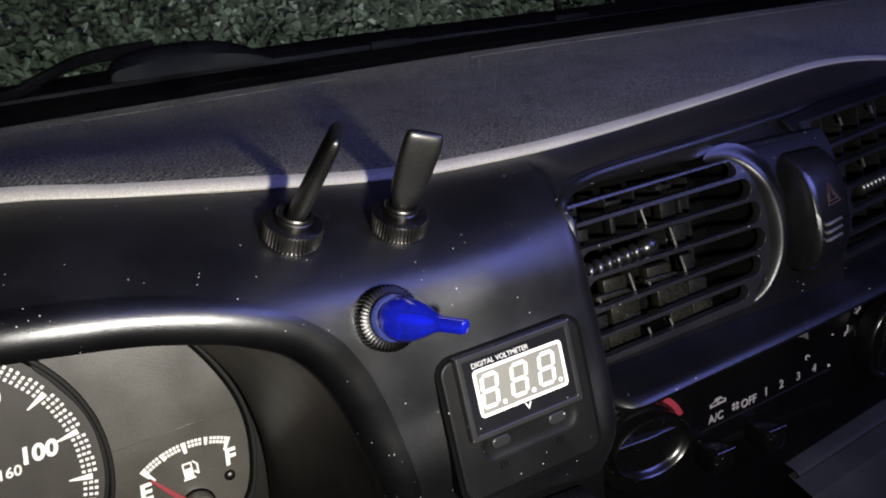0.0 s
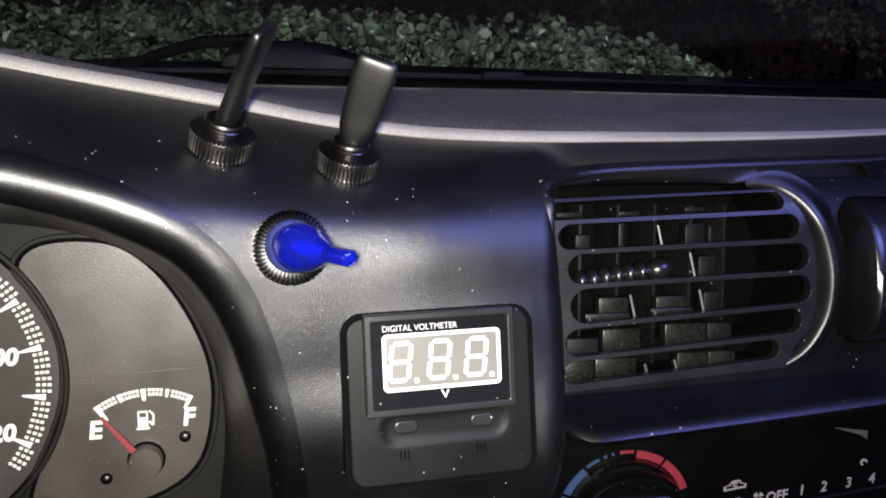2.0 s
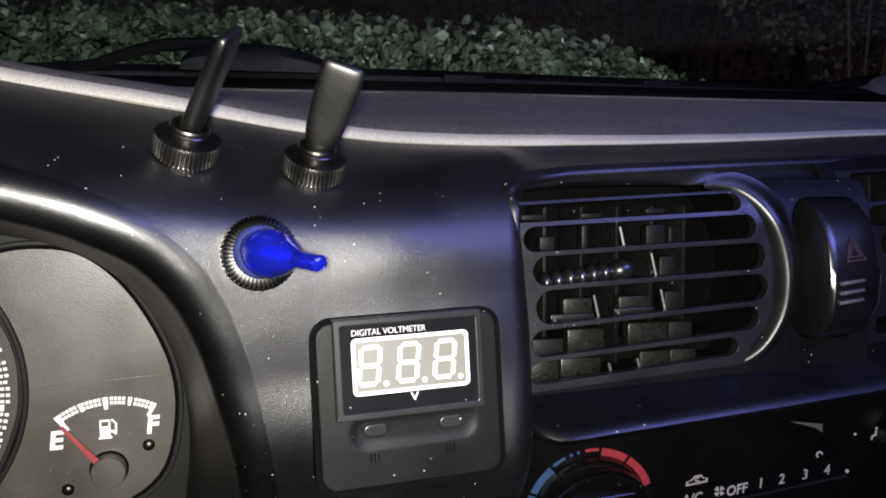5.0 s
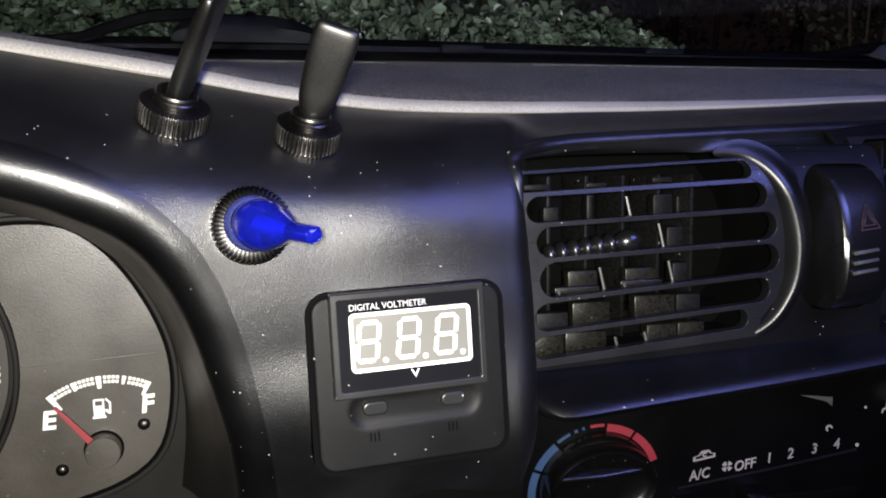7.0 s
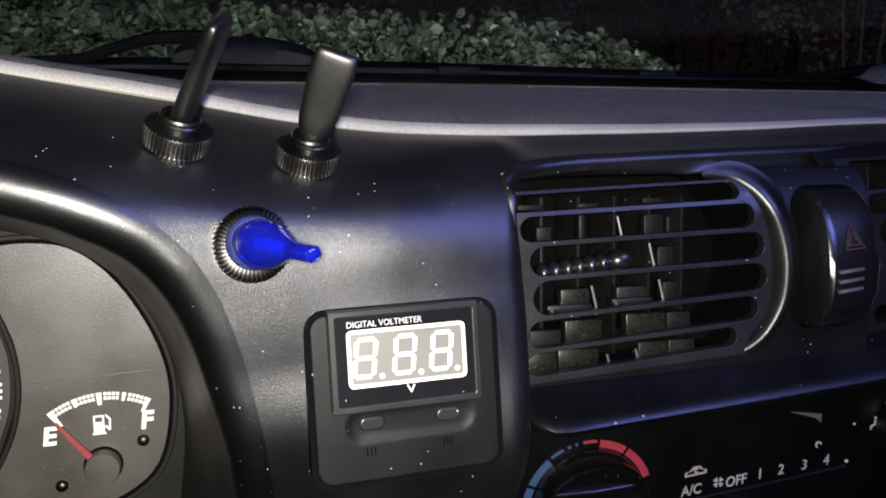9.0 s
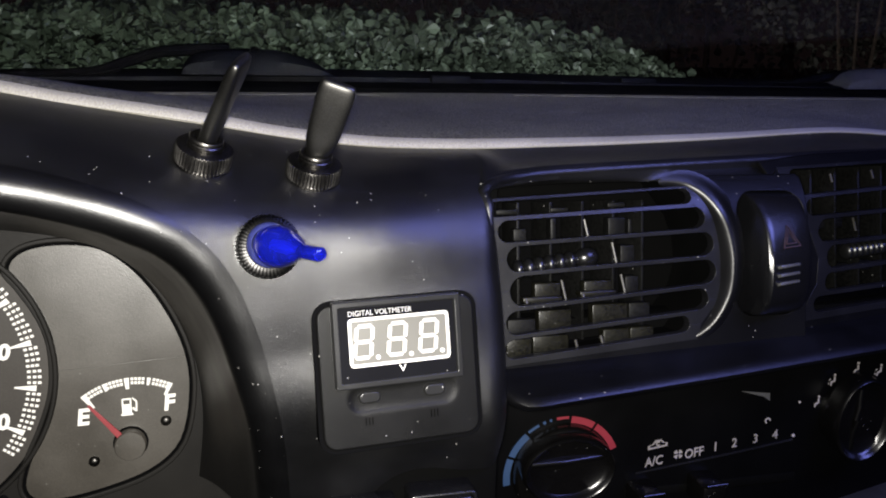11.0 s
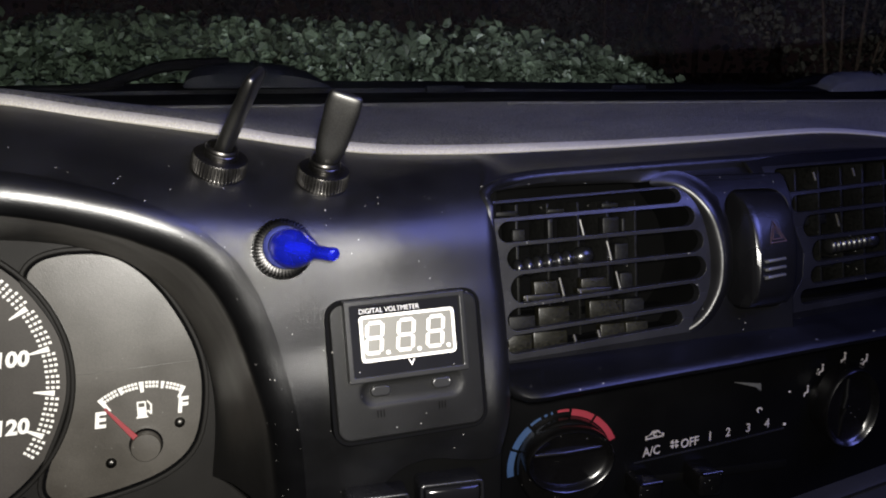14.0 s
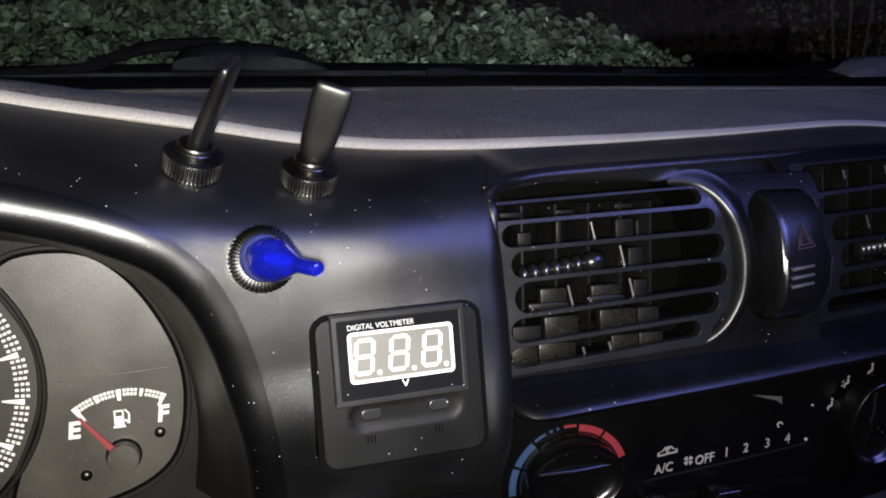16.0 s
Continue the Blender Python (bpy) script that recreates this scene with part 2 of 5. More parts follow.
def plate(loops, m, thick=0.001, bevel=0.0, res=2):
    """Outlines, the inner ones being holes, filled to a plate with bevelled edges; front face at z = 0 of m."""
    c = bpy.data.curves.new("outline", "CURVE")
    c.dimensions, c.fill_mode = "2D", "BOTH"
    c.extrude, c.bevel_depth, c.bevel_resolution = max(thick / 2 - bevel, 0.00001), bevel, res
    if bevel:
        c.offset = -bevel
    for loop in loops:
        sp = c.splines.new("POLY")
        sp.points.add(len(loop) - 1)
        for q, (x, y) in zip(sp.points, loop):
            q.co = (x, y, 0, 1)
        sp.use_cyclic_u = True
    me = curve_mesh(c)
    me.transform(m @ Matrix.Translation((0, 0, -thick / 2)))
    return me


def words(text, size, m, shear=0.0, bold=0.0, thick=0.0003, align="CENTER", squeeze=1.0):
    c = bpy.data.curves.new("words", "FONT")
    c.body, c.size, c.shear, c.offset, c.extrude = text, size, shear, bold, thick / 2
    c.align_x, c.align_y = align, "CENTER"
    c.resolution_u = 3
    me = curve_mesh(c)
    me.transform(m @ Matrix.Diagonal((squeeze, 1, 1, 1)))
    return me


def joined(meshes):
    bm = bmesh.new()
    for me in meshes:
        bm.from_mesh(me)
        bpy.data.meshes.remove(me)
    return bm


def facing(x, y, z, lean=0.0, yaw=0.0):
    """A frame for things on a face turned to the driver: x right, y up, z out of the face. lean: degrees by which the face looks upwards."""
    return pose(x, y, z, 90 - lean, 0, yaw)


def tube(path, radius, sides=8, close=True):
    """A round bar along a path; radius may be a list."""
    pts = [Vector(p) for p in path]
    rows = []
    up = Vector((0, 0, 1))
    for i, p in enumerate(pts):
        d = (pts[min(i + 1, len(pts) - 1)] - pts[max(i - 1, 0)]).normalized()
        a = d.cross(up)
        a = a.normalized() if a.length > 1e-4 else Vector((1, 0, 0))
        b = d.cross(a).normalized()
        r = radius[i] if isinstance(radius, (list, tuple)) else radius
        rows.append([p + r * (math.cos(t) * a + math.sin(t) * b) for t in (2 * math.pi * k / sides for k in range(sides))])
    return lathe_loft(rows, True, close)


def turned(profile, m, n=40, teeth=None):
    """A body of revolution about z of m from (radius, height) pairs; teeth: (first row, last row, count, depth) for a knurled band."""
    rows = []
    for j, (r, h) in enumerate(profile):
        row = []
        for i in range(n):
            a = 2 * math.pi * i / n
            rr = r
            if teeth and teeth[0] <= j <= teeth[1]:
                rr = r - (teeth[2] if i % 4 in (0, 1) else 0)
            row.append(m @ Vector((rr * math.cos(a), rr * math.sin(a), h)))
        rows.append(row)
    return lathe_loft(rows, True, True)


def box(x0, x1, y0, y1, z0, z1, bevel=0.0, m=None):
    bm = bmesh.new()
    bmesh.ops.create_cube(bm, size=1)
    bmesh.ops.transform(bm, verts=bm.verts, matrix=Matrix.Translation(((x0 + x1) / 2, (y0 + y1) / 2, (z0 + z1) / 2)) @ Matrix.Diagonal((x1 - x0, y1 - y0, z1 - z0, 1)))
    if bevel:
        bmesh.ops.bevel(bm, geom=bm.edges[:], offset=bevel, segments=2, affect="EDGES", profile=0.5)
    if m is not None:
        bmesh.ops.transform(bm, verts=bm.verts, matrix=m)
    return bm


def along(table, x):
    """Smooth values along x through rows (x, value, value...)."""
    t = sorted(table)
    if x <= t[0][0]:
        return np.array(t[0][1:], float)
    if x >= t[-1][0]:
        return np.array(t[-1][1:], float)
    i = max(k for k in range(len(t)) if t[k][0] <= x)
    i = min(i, len(t) - 2)
    xs = [t[min(max(k, 0), len(t) - 1)] for k in (i - 1, i, i + 1, i + 2)]
    v = [np.array(q[1:], float) for q in xs]
    h = xs[2][0] - xs[1][0]
    f = (x - xs[1][0]) / h
    m1 = (v[2] - v[0]) / max(xs[2][0] - xs[0][0], 1e-6) * h
    m2 = (v[3] - v[1]) / max(xs[3][0] - xs[1][0], 1e-6) * h
    return (2 * f ** 3 - 3 * f ** 2 + 1) * v[1] + (f ** 3 - 2 * f ** 2 + f) * m1 + (3 * f ** 2 - 2 * f ** 3) * v[2] + (f ** 3 - f ** 2) * m2

# ---- ground and cabin shell ----
g = bmesh.new()
bmesh.ops.create_grid(g, x_segments=40, y_segments=40, size=60)
tagged(part("ground", g, SOIL), "dark bare soil under the trees at night", "ground", kind="structure")
LEFT, RIGHT, BACK = -0.62, 0.95, -1.3
tagged(part("floor", box(LEFT, RIGHT, BACK, 0.4, 0.0, 0.42), CABIN), "dark carpeted floor of the car cabin", "floor", kind="structure")
tagged(part("wall_back", box(LEFT, RIGHT, BACK - 0.04, BACK, 0.0, 1.66), CABIN), "dark rear wall of the car cabin", "wall", kind="structure")
tagged(part("wall_left", box(LEFT - 0.04, LEFT, BACK - 0.04, 0.44, 0.0, 1.66), CABIN), "dark trimmed side of the car cabin", "wall", kind="structure")
sill = joined([])
for b in ((-1.34, 0.44, 0.0, 1.2), (-1.34, -0.5, 1.2, 1.66), (-0.5, 0.44, 1.6, 1.66), (0.3, 0.44, 1.2, 1.6)):
    k = box(RIGHT, RIGHT + 0.04, b[0], b[1], b[2], b[3])
    me = bpy.data.meshes.new("w")
    k.to_mesh(me)
    k.free()
    sill.from_mesh(me)
    bpy.data.meshes.remove(me)
tagged(part("wall_right", sill, CABIN, smooth=False), "dark trimmed side of the cabin with an open window", "wall", kind="structure")
tagged(part("ceiling", box(LEFT - 0.04, RIGHT + 0.04, BACK - 0.04, -0.12, 1.62, 1.68), CABIN), "dark cloth headliner of the car", "ceiling", kind="structure")
tagged(part("wall_front", box(LEFT - 0.04, RIGHT + 0.04, 0.41, 0.44, 0.0, 1.13), CABIN), "dark bulkhead under the windscreen", "wall", kind="structure")

# ---- windscreen ----
slope = Vector((0, -0.54, 0.46)).normalized()
out = Vector((0, slope.z, -slope.y))
screen = thing("windscreen", (0.17, 0.405, 1.166), "clear windscreen with a black painted lower band", "windscreen", kind="structure")
rows = []
for k, off in ((0, 0.0), (1, 0.0), (1, 0.005), (0, 0.005), (0, 0.0)):
    rows.append([Vector((x, 0.40, 1.166)) + slope * (0.7 * k) + out * off for x in (LEFT, -0.2, 0.2, 0.55, RIGHT)])
pane = part("pane", lathe_loft(rows), GLASS, screen, smooth=False)
pane.visible_shadow = False

# base of the screen: curved backwards to the sides
SCREEN = [(-0.62, 0.30), (-0.2, 0.352), (0.02, 0.366), (0.17, 0.37), (0.3, 0.36), (0.5, 0.345), (0.95, 0.28)]
band = []
for i in range(41):
    x = LEFT + (RIGHT - LEFT) * i / 40
    y = float(along(SCREEN, x)[0])
    band.append([Vector((x, y, 1.160)), Vector((x, y + 0.001, 1.1665)), Vector((x, y + 0.03, 1.168)), Vector((x, y + 0.09, 1.1735)), Vector((x, y + 0.092, 1.150)), Vector((x, y + 0.02, 1.150))])
part("lower_band", lathe_loft(band), RUBBER, screen, "black ceramic band and rubber seal")

# ---- cowl and wipers outside the screen ----
cowl = thing("cowl_panel", (0.17, 0.46, 1.16), "weathered dark grey plastic cowl below the windscreen", "cowl")
rows = []
for i in range(61):
    x = LEFT + (RIGHT - LEFT) * i / 60
    y = float(along(SCREEN, x)[0]) + 0.08
    lift = 0.0035 * math.exp(-((x - 0.02) / 0.25) ** 2)
    rows.append([Vector((x, y, 1.150)), Vector((x, y + 0.004, 1.1735 + lift)), Vector((x, y + 0.03, 1.177 + lift)), Vector((x, y + 0.07, 1.178 + lift)), Vector((x, y + 0.085, 1.172 + lift)), Vector((x, y + 0.09, 1.10))])
part("panel", lathe_loft(rows), COWL, cowl)
for x0 in (0.12, 0.3, -0.2):
    part("clip", box(x0 - 0.018, x0 + 0.018, 0.448, 0.456, 1.172, 1.1795, 0.002), COWL, cowl)


def wiper_cover(x, y, z, s, mat):
    w = thing("wiper_pivot_cover", (x, y, 1.178), "dark plastic cover over a wiper pivot on the cowl", "wiper cover", "wiper covers")
    prof = [(-0.062, 0.0), (-0.058, 0.012), (-0.045, 0.018), (-0.02, 0.0205), (0.015, 0.0195), (0.04, 0.013), (0.056, 0.004), (0.06, 0.0)]
    prof = [tuple(p) for p in spline(prof, 26)]
    rows = []
    for dy, k in ((-0.028, 0.0), (-0.027, 0.55), (-0.02, 0.9), (0.0, 1.0), (0.02, 0.9), (0.026, 0.0)):
        rows.append([Vector((x + s * px, y + dy, z + max(pz, 0) * k)) for px, pz in prof])
    part("shell", lathe_loft(rows), mat, w)
    m = pose(x - 0.004 * s, y - 0.0195, z + 0.0185, 60, 0, 0)
    part("pivot_cap", turned([(0.0045, -0.002), (0.0045, 0.001), (0.0028, 0.0012), (0.0026, -0.001), (0.0001, -0.001)], m, 20), RUBBER, w)
    for dx in (-0.024, 0.028):
        part("dimple", turned([(0.0022, -0.002), (0.002, 0.0006), (0.0001, 0.0008)], pose(x + s * dx, y - 0.0195, z + 0.0165, 60, 0, 0), 12), RUBBER, w)
    return w


wiper_cover(-0.045, 0.455, 1.1785, 1, COWL)
wiper_cover(0.565, 0.45, 1.171, 1, COWL_LIT)


def wiper_arm(path, y):
    w = thing("windscreen_wiper", path[0], "slim black windscreen wiper lying along the cowl", "wiper", "windscreen wipers")
    part("arm", tube([tuple(p) for p in spline(path, 24)], [0.0055 - 0.003 * i / 23 for i in range(24)], 8), RUBBER, w)
    part("blade", tube([(p[0], p[1] - 0.004, p[2] - 0.004) for p in path[2:]], 0.0022, 6), RUBBER, w)


wiper_arm([(-0.07, 0.462, 1.198), (-0.12, 0.455, 1.196), (-0.155, 0.45, 1.186), (-0.19, 0.445, 1.178), (-0.33, 0.43, 1.1735), (-0.5, 0.41, 1.171)], 0.45)
wiper_arm([(0.55, 0.45, 1.186), (0.50, 0.45, 1.183), (0.46, 0.455, 1.175), (0.42, 0.46, 1.1735), (0.25, 0.47, 1.173)], 0.45)

# ---- dashboard ----
dash = thing("dashboard", (0.1, 0.2, 0.6), "black and grey moulded plastic dashboard of an older car", "dashboard")

# front edge of the grey pad: x, y, z
LIP = [(-0.50, 0.06, 1.165), (-0.38, 0.052, 1.178), (-0.29, 0.05, 1.186), (-0.215, 0.05, 1.189), (-0.145, 0.0495, 1.185), (-0.118, 0.0502, 1.1802), (-0.10, 0.0514, 1.1774), (-0.08, 0.0528, 1.1743),
       (-0.06, 0.0565, 1.1706), (-0.04, 0.0618, 1.1664), (-0.02, 0.0655, 1.1634), (0.0, 0.0690, 1.1611), (0.02, 0.0718, 1.1599), (0.05, 0.0745, 1.1593), (0.08, 0.0800, 1.1592), (0.11, 0.0885, 1.1588), (0.148, 0.099, 1.1587),
       (0.187, 0.109, 1.1590), (0.23, 0.120, 1.1598), (0.272, 0.129, 1.1598), (0.315, 0.131, 1.1565), (0.36, 0.122, 1.149), (0.45, 0.108, 1.143), (0.95, 0.10, 1.14)]
rows = []
NX = 150
for i in range(NX + 1):
    x = LEFT + (RIGHT - LEFT) * i / NX
    y, z = along(LIP, x)
    yb = float(along(SCREEN, x)[0])
    top = 1.1665
    thin = 0.2 + max(0.0, min(1.0, (x - 0.05) / 0.16)) * 0.25
    row = [(y + 0.012, z - 0.012), (y + 0.002, z - 0.002), (y - 0.0004, z + 0.0004), (y - 0.0002, z + 0.0022 * (1 - thin)), (y + 0.0014, z + 0.0040 * (1 - thin)), (y + 0.004, z + 0.0050 * (1 - thin)), (y + 0.009, z + 0.0056 * (1 - thin)), (y + 0.02, z + 0.0060 * (1 - thin))]
    for f in (0.2, 0.4, 0.6, 0.8, 0.9, 1.0):
        blend = min(1.0, f * 1.35)
        blend = blend * blend * (3 - 2 * blend)
        row.append((y + 0.02 + (yb + 0.004 - y - 0.02) * f, (z + 0.0060 * (1 - thin)) * (1 - blend) + top * blend))
    rows.append([Vector((x, a, b)) for a, b in row])
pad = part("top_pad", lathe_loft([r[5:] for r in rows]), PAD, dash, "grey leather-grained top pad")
part("pad_edge", lathe_loft([r[:6] for r in rows]), EDGE, dash, "smooth grey front edge of the pad, painted paler as if lit")
# raised seam of the defroster panel near the screen
for x0, x1, d in ((-0.3, 0.04, 0.03), (0.145, 0.5, 0.03)):
    pts = []
    for i in range(21):
        x = x0 + (x1 - x0) * i / 20
        pts.append((x, float(along(SCREEN, x)[0]) - d, 1.1663))
    part("seam", tube(pts, 0.0008, 6), PAD, dash)

# section of the driver's panel at several x: (y, z) from the pad's edge downwards
SECTION = {
    0.041: [(0.0737, 1.1595), (0.056, 1.1575), (0.042, 1.1528), (0.030, 1.1455), (0.0222, 1.134), (0.0172, 1.118), (0.0117, 1.10), (0.0000, 1.066), (0.012, 1.041)],
    0.0315: [(0.0728, 1.1596), (0.056, 1.1575), (0.0405, 1.1528), (0.0270, 1.1455), (0.0187, 1.134), (0.0142, 1.118), (0.0092, 1.10), (0.0018, 1.066), (0.012, 1.041)],
    0.0: [(0.0690, 1.1610), (0.056, 1.1580), (0.036, 1.1528), (0.020, 1.1450), (0.0125, 1.134), (0.0098, 1.118), (0.0062, 1.10), (0.0008, 1.066), (0.011, 1.041)],
    -0.0315: [(0.0635, 1.1650), (0.049, 1.1602), (0.0275, 1.1527), (0.0140, 1.1441), (0.0089, 1.1335), (0.0058, 1.1178), (0.0038, 1.10), (0.0016, 1.066), (0.024, 1.00)],
    -0.065: [(0.0557, 1.1714), (0.0425, 1.1661), (0.021, 1.1577), (0.0062, 1.1480), (0.0010, 1.136), (-0.0014, 1.1195), (-0.0026, 1.10), (-0.0020, 1.066), (0.014, 1.00)],
    -0.10: [(0.0514, 1.1773), (0.032, 1.1713), (0.013, 1.1640), (-0.0025, 1.1572), (-0.0115, 1.1480), (-0.0165, 1.125), (-0.018, 1.10), (-0.018, 1.08), (-0.02, 1.03)],
    -0.145: [(0.0495, 1.1849), (0.030, 1.1800), (0.010, 1.1738), (-0.007, 1.1682), (-0.018, 1.1640), (-0.022, 1.13), (-0.022, 1.10), (-0.022, 1.08), (-0.022, 1.03)],
    -0.215: [(0.050, 1.189), (0.030, 1.1845), (0.010, 1.1785), (-0.007, 1.1728), (-0.018, 1.1688), (-0.022, 1.13), (-0.022, 1.10), (-0.022, 1.08), (-0.022, 1.03)],
    -0.40: [(0.053, 1.176), (0.035, 1.172), (0.015, 1.166), (-0.003, 1.1595), (-0.014, 1.1550), (-0.02, 1.13), (-0.022, 1.10), (-0.022, 1.08), (-0.022, 1.03)],
}
TABLE = [(x, *[c for q in s for c in q]) for x, s in SECTION.items()]


def skin(x, s):
    """Place on the driver's panel: x across, s from 0 at the pad to 8 at the lower edge."""
    c = along(TABLE, x).reshape(9, 2)
    j = min(max(int(s), 0), 7)
    f = s - j
    q = [c[min(max(j + d, 0), 8)] for d in (-1, 0, 1, 2)]
    v = 0.5 * (2 * q[1] + (q[2] - q[0]) * f + (2 * q[0] - 5 * q[1] + 4 * q[2] - q[3]) * f ** 2 + (3 * q[1] - q[0] - 3 * q[2] + q[3]) * f ** 3)
    return Vector((x, v[0], v[1]))


def skin_at(x, z):
    """The panel's place and outward normal at x and height z."""
    lo, hi = 0.0, 8.0
    for _ in range(26):
        mid = (lo + hi) / 2
        if skin(x, mid).z > z:
            lo = mid
        else:
            hi = mid
    a = skin(x + 0.004, lo) - skin(x - 0.004, lo)
    b = skin(x, max(lo - 0.1, 0)) - skin(x, min(lo + 0.1, 8))
    n = a.cross(b).normalized()
    return skin(x, lo), (n if n.y < 0 else -n), lo


# rim of the instrument opening: x, z, from the lower right over the top to the lower left
RIM = [(-0.0410, 1.006), (-0.0415, 1.036), (-0.0435, 1.066), (-0.0470, 1.087), (-0.0512, 1.1045), (-0.0568, 1.1205), (-0.0655, 1.1355), (-0.0770, 1.1472), (-0.0890, 1.1543), (-0.104, 1.1600), (-0.125, 1.1655),
       (-0.155, 1.1703), (-0.20, 1.1738), (-0.25, 1.172), (-0.30, 1.164), (-0.35, 1.143), (-0.385, 1.10), (-0.39, 1.031)]
# far end of the opening, point for point
FAR_END = [(-0.083, 0.985), (-0.080, 1.010), (-0.0795, 1.030), (-0.0815, 1.048), (-0.0855, 1.064), (-0.092, 1.078), (-0.100, 1.090), (-0.109, 1.099), (-0.119, 1.106), (-0.131, 1.111), (-0.147, 1.1150),
           (-0.172, 1.118), (-0.215, 1.1195), (-0.26, 1.118), (-0.30, 1.11), (-0.335, 1.09), (-0.35, 1.05), (-0.35, 0.985)]
NU = 200
# inner end of the panel beside the vents
EDGE_X = [(0.0, 0.041), (1.0, 0.0410), (1.8, 0.0394), (2.6, 0.0358), (3.2, 0.0343), (4.0, 0.0330), (5.0, 0.0330), (6.0, 0.0338), (7.0, 0.0340), (8.0, 0.0340)]


def panel_edge(s):
    return float(along(EDGE_X, s)[0])


rim = spline(RIM, NU)
far = spline(FAR_END, NU)
edge = []
for i in range(NU):
    u = i / (NU - 1)
    if u < 0.34:
        edge.append((panel_edge(8 * (1 - u / 0.34)), 8 * (1 - u / 0.34)))
    elif u < 0.9:
        edge.append((0.041 + (-0.5 - 0.041) * (u - 0.34) / 0.56, 0.0))
    else:
        edge.append((-0.5, 8 * (u - 0.9) / 0.1))
def eased(values, reach=6):
    """The same run of values with small kinks smoothed out."""
    out = []
    for i in range(len(values)):
        near = [(math.exp(-(d / (0.5 * reach)) ** 2), values[min(max(i + d, 0), len(values) - 1)]) for d in range(-reach, reach + 1)]
        out.append(sum((v * w for w, v in near[1:]), near[0][1] * near[0][0]) / sum(w for w, v in near))
    return out


met = [skin_at(*q) for q in rim]
rim_s = eased(eased([m[2] for m in met]))
rim_n = eased(eased([m[1] for m in met], 8), 8)
rim_p = eased([skin(q[0], sv) for q, sv in zip(rim, rim_s)], 4)
rows = []
for i in range(NU):
    p, n, sr = rim_p[i], rim_n[i].normalized(), rim_s[i]
    xr = rim[i][0]
    xe, se = edge[i]
    row = []
    for k in range(46):
        f = k / 45
        row.append(skin(xe + (xr - xe) * f, se + (sr - se) * f))
    row[45] = p
    # rounded edge, then the wall of the deep opening
    R = 0.0080 + 0.0020 * max(0.0, min(1.0, (0.090 + p.x) / 0.04))
    d = n.cross(rim_p[min(i + 2, NU - 1)] - rim_p[max(i - 2, 0)]).normalized()
    if d.dot(Vector((-0.18, p.y, 1.07)) - p) < 0:
        d = -d
    inner = []
    for a in (14, 28, 42, 56, 70, 84, 100, 116):
        a = radians(a)
        inner.append(p + d * (R * math.sin(a)) - n * (R * (1 - math.cos(a))))
    end = Vector((far[i][0], 0.128, far[i][1]))
    for f in (0.12, 0.35, 0.6, 0.8, 1.0):
        q = inner[7].lerp(end, f)
        q.z += 0.004 * math.sin(math.pi * f)
        inner.append(q)
    rows.append(row + inner)
panel_skin = lathe_loft([r[:45] for r in rows])
part("gauge_hood", lathe_loft([r[44:] for r in rows]), HOOD, dash, "worn rounded rim and deep wall of the gauge opening")

# side of the driver's panel that turns back to the centre vents
cuts = [e[1] for e in edge if e[0] < 0.0415 and e[0] > 0.032 and e[1] > 0]
S0 = min(cuts, key=lambda s: abs(s - 2.6))
X0 = panel_edge(S0)
rows = []
for s in [c for c in cuts if c >= S0]:
    p = skin(panel_edge(s), s)
    w = float(along([(2.6, 0.0010), (2.85, 0.0036), (3.2, 0.0050), (4.0, 0.0073), (5.0, 0.0090), (8.0, 0.0091)], s)[0])
    rows.append([p + Vector((w * math.sin(radians(a)), 1.15 * w * (1 - math.cos(radians(a))), 0)) for a in (0, 12, 24, 36, 48, 60, 72, 82, 90)] + [p + Vector((w + 0.0005, 0.06, 0))])
return_skin = lathe_loft(rows)

# faces that carry the vents: one square to the driver, one turned away
FL = facing(0, 0.0405, 1.115, 9.6)
FR = facing(0.188, 0.0465, 1.115, 9.6, 12)


def bow(y):
    """How far the vent faces curve back towards the ridge at height y of the face."""
    return -0.0100 * (max(0.0, y - 0.016) / 0.0225) ** 2


def bowed(me, M):
    """Bends a mesh built on the flat face M so that its upper part curves back."""
    bm = bmesh.new()
    bm.from_mesh(me)
    bpy.data.meshes.remove(me)
    bmesh.ops.transform(bm, verts=bm.verts, matrix=M.inverted())
    for y in (0.016, 0.019, 0.022, 0.025, 0.028, 0.031, 0.034):
        bmesh.ops.bisect_plane(bm, geom=bm.verts[:] + bm.edges[:] + bm.faces[:], plane_co=(0, y, 0), plane_no=(0, 1, 0))
    for v in bm.verts:
        v.co.z += bow(v.co.y)
    bmesh.ops.transform(bm, verts=bm.verts, matrix=M)
    return bm


# band between the pad's edge and the ridge over the centre vents, running down to the fascia
TOP_A, TOP_B = skin(0.041, 0.0), skin(X0, S0)
RIDGE = [(X0, TOP_B.y, TOP_B.z), (X0 + 0.0008, TOP_B.y + 0.0022, TOP_B.z + 0.0016), (X0 + 0.0024, 0.0352, 1.1508), (0.0412, 0.0390, 1.1516), (0.0450, 0.0425, 1.1519), (0.0495, 0.0460, 1.1520), (0.055, 0.0495, 1.1522), (0.07, 0.0540, 1.1530), (0.10, 0.0580, 1.1538), (0.14, 0.0635, 1.1546), (0.19, 0.0738, 1.1549), (0.25, 0.089, 1.1545), (0.30, 0.101, 1.152), (0.5, 0.095, 1.136), (0.95, 0.09, 1.13)]
rows = []
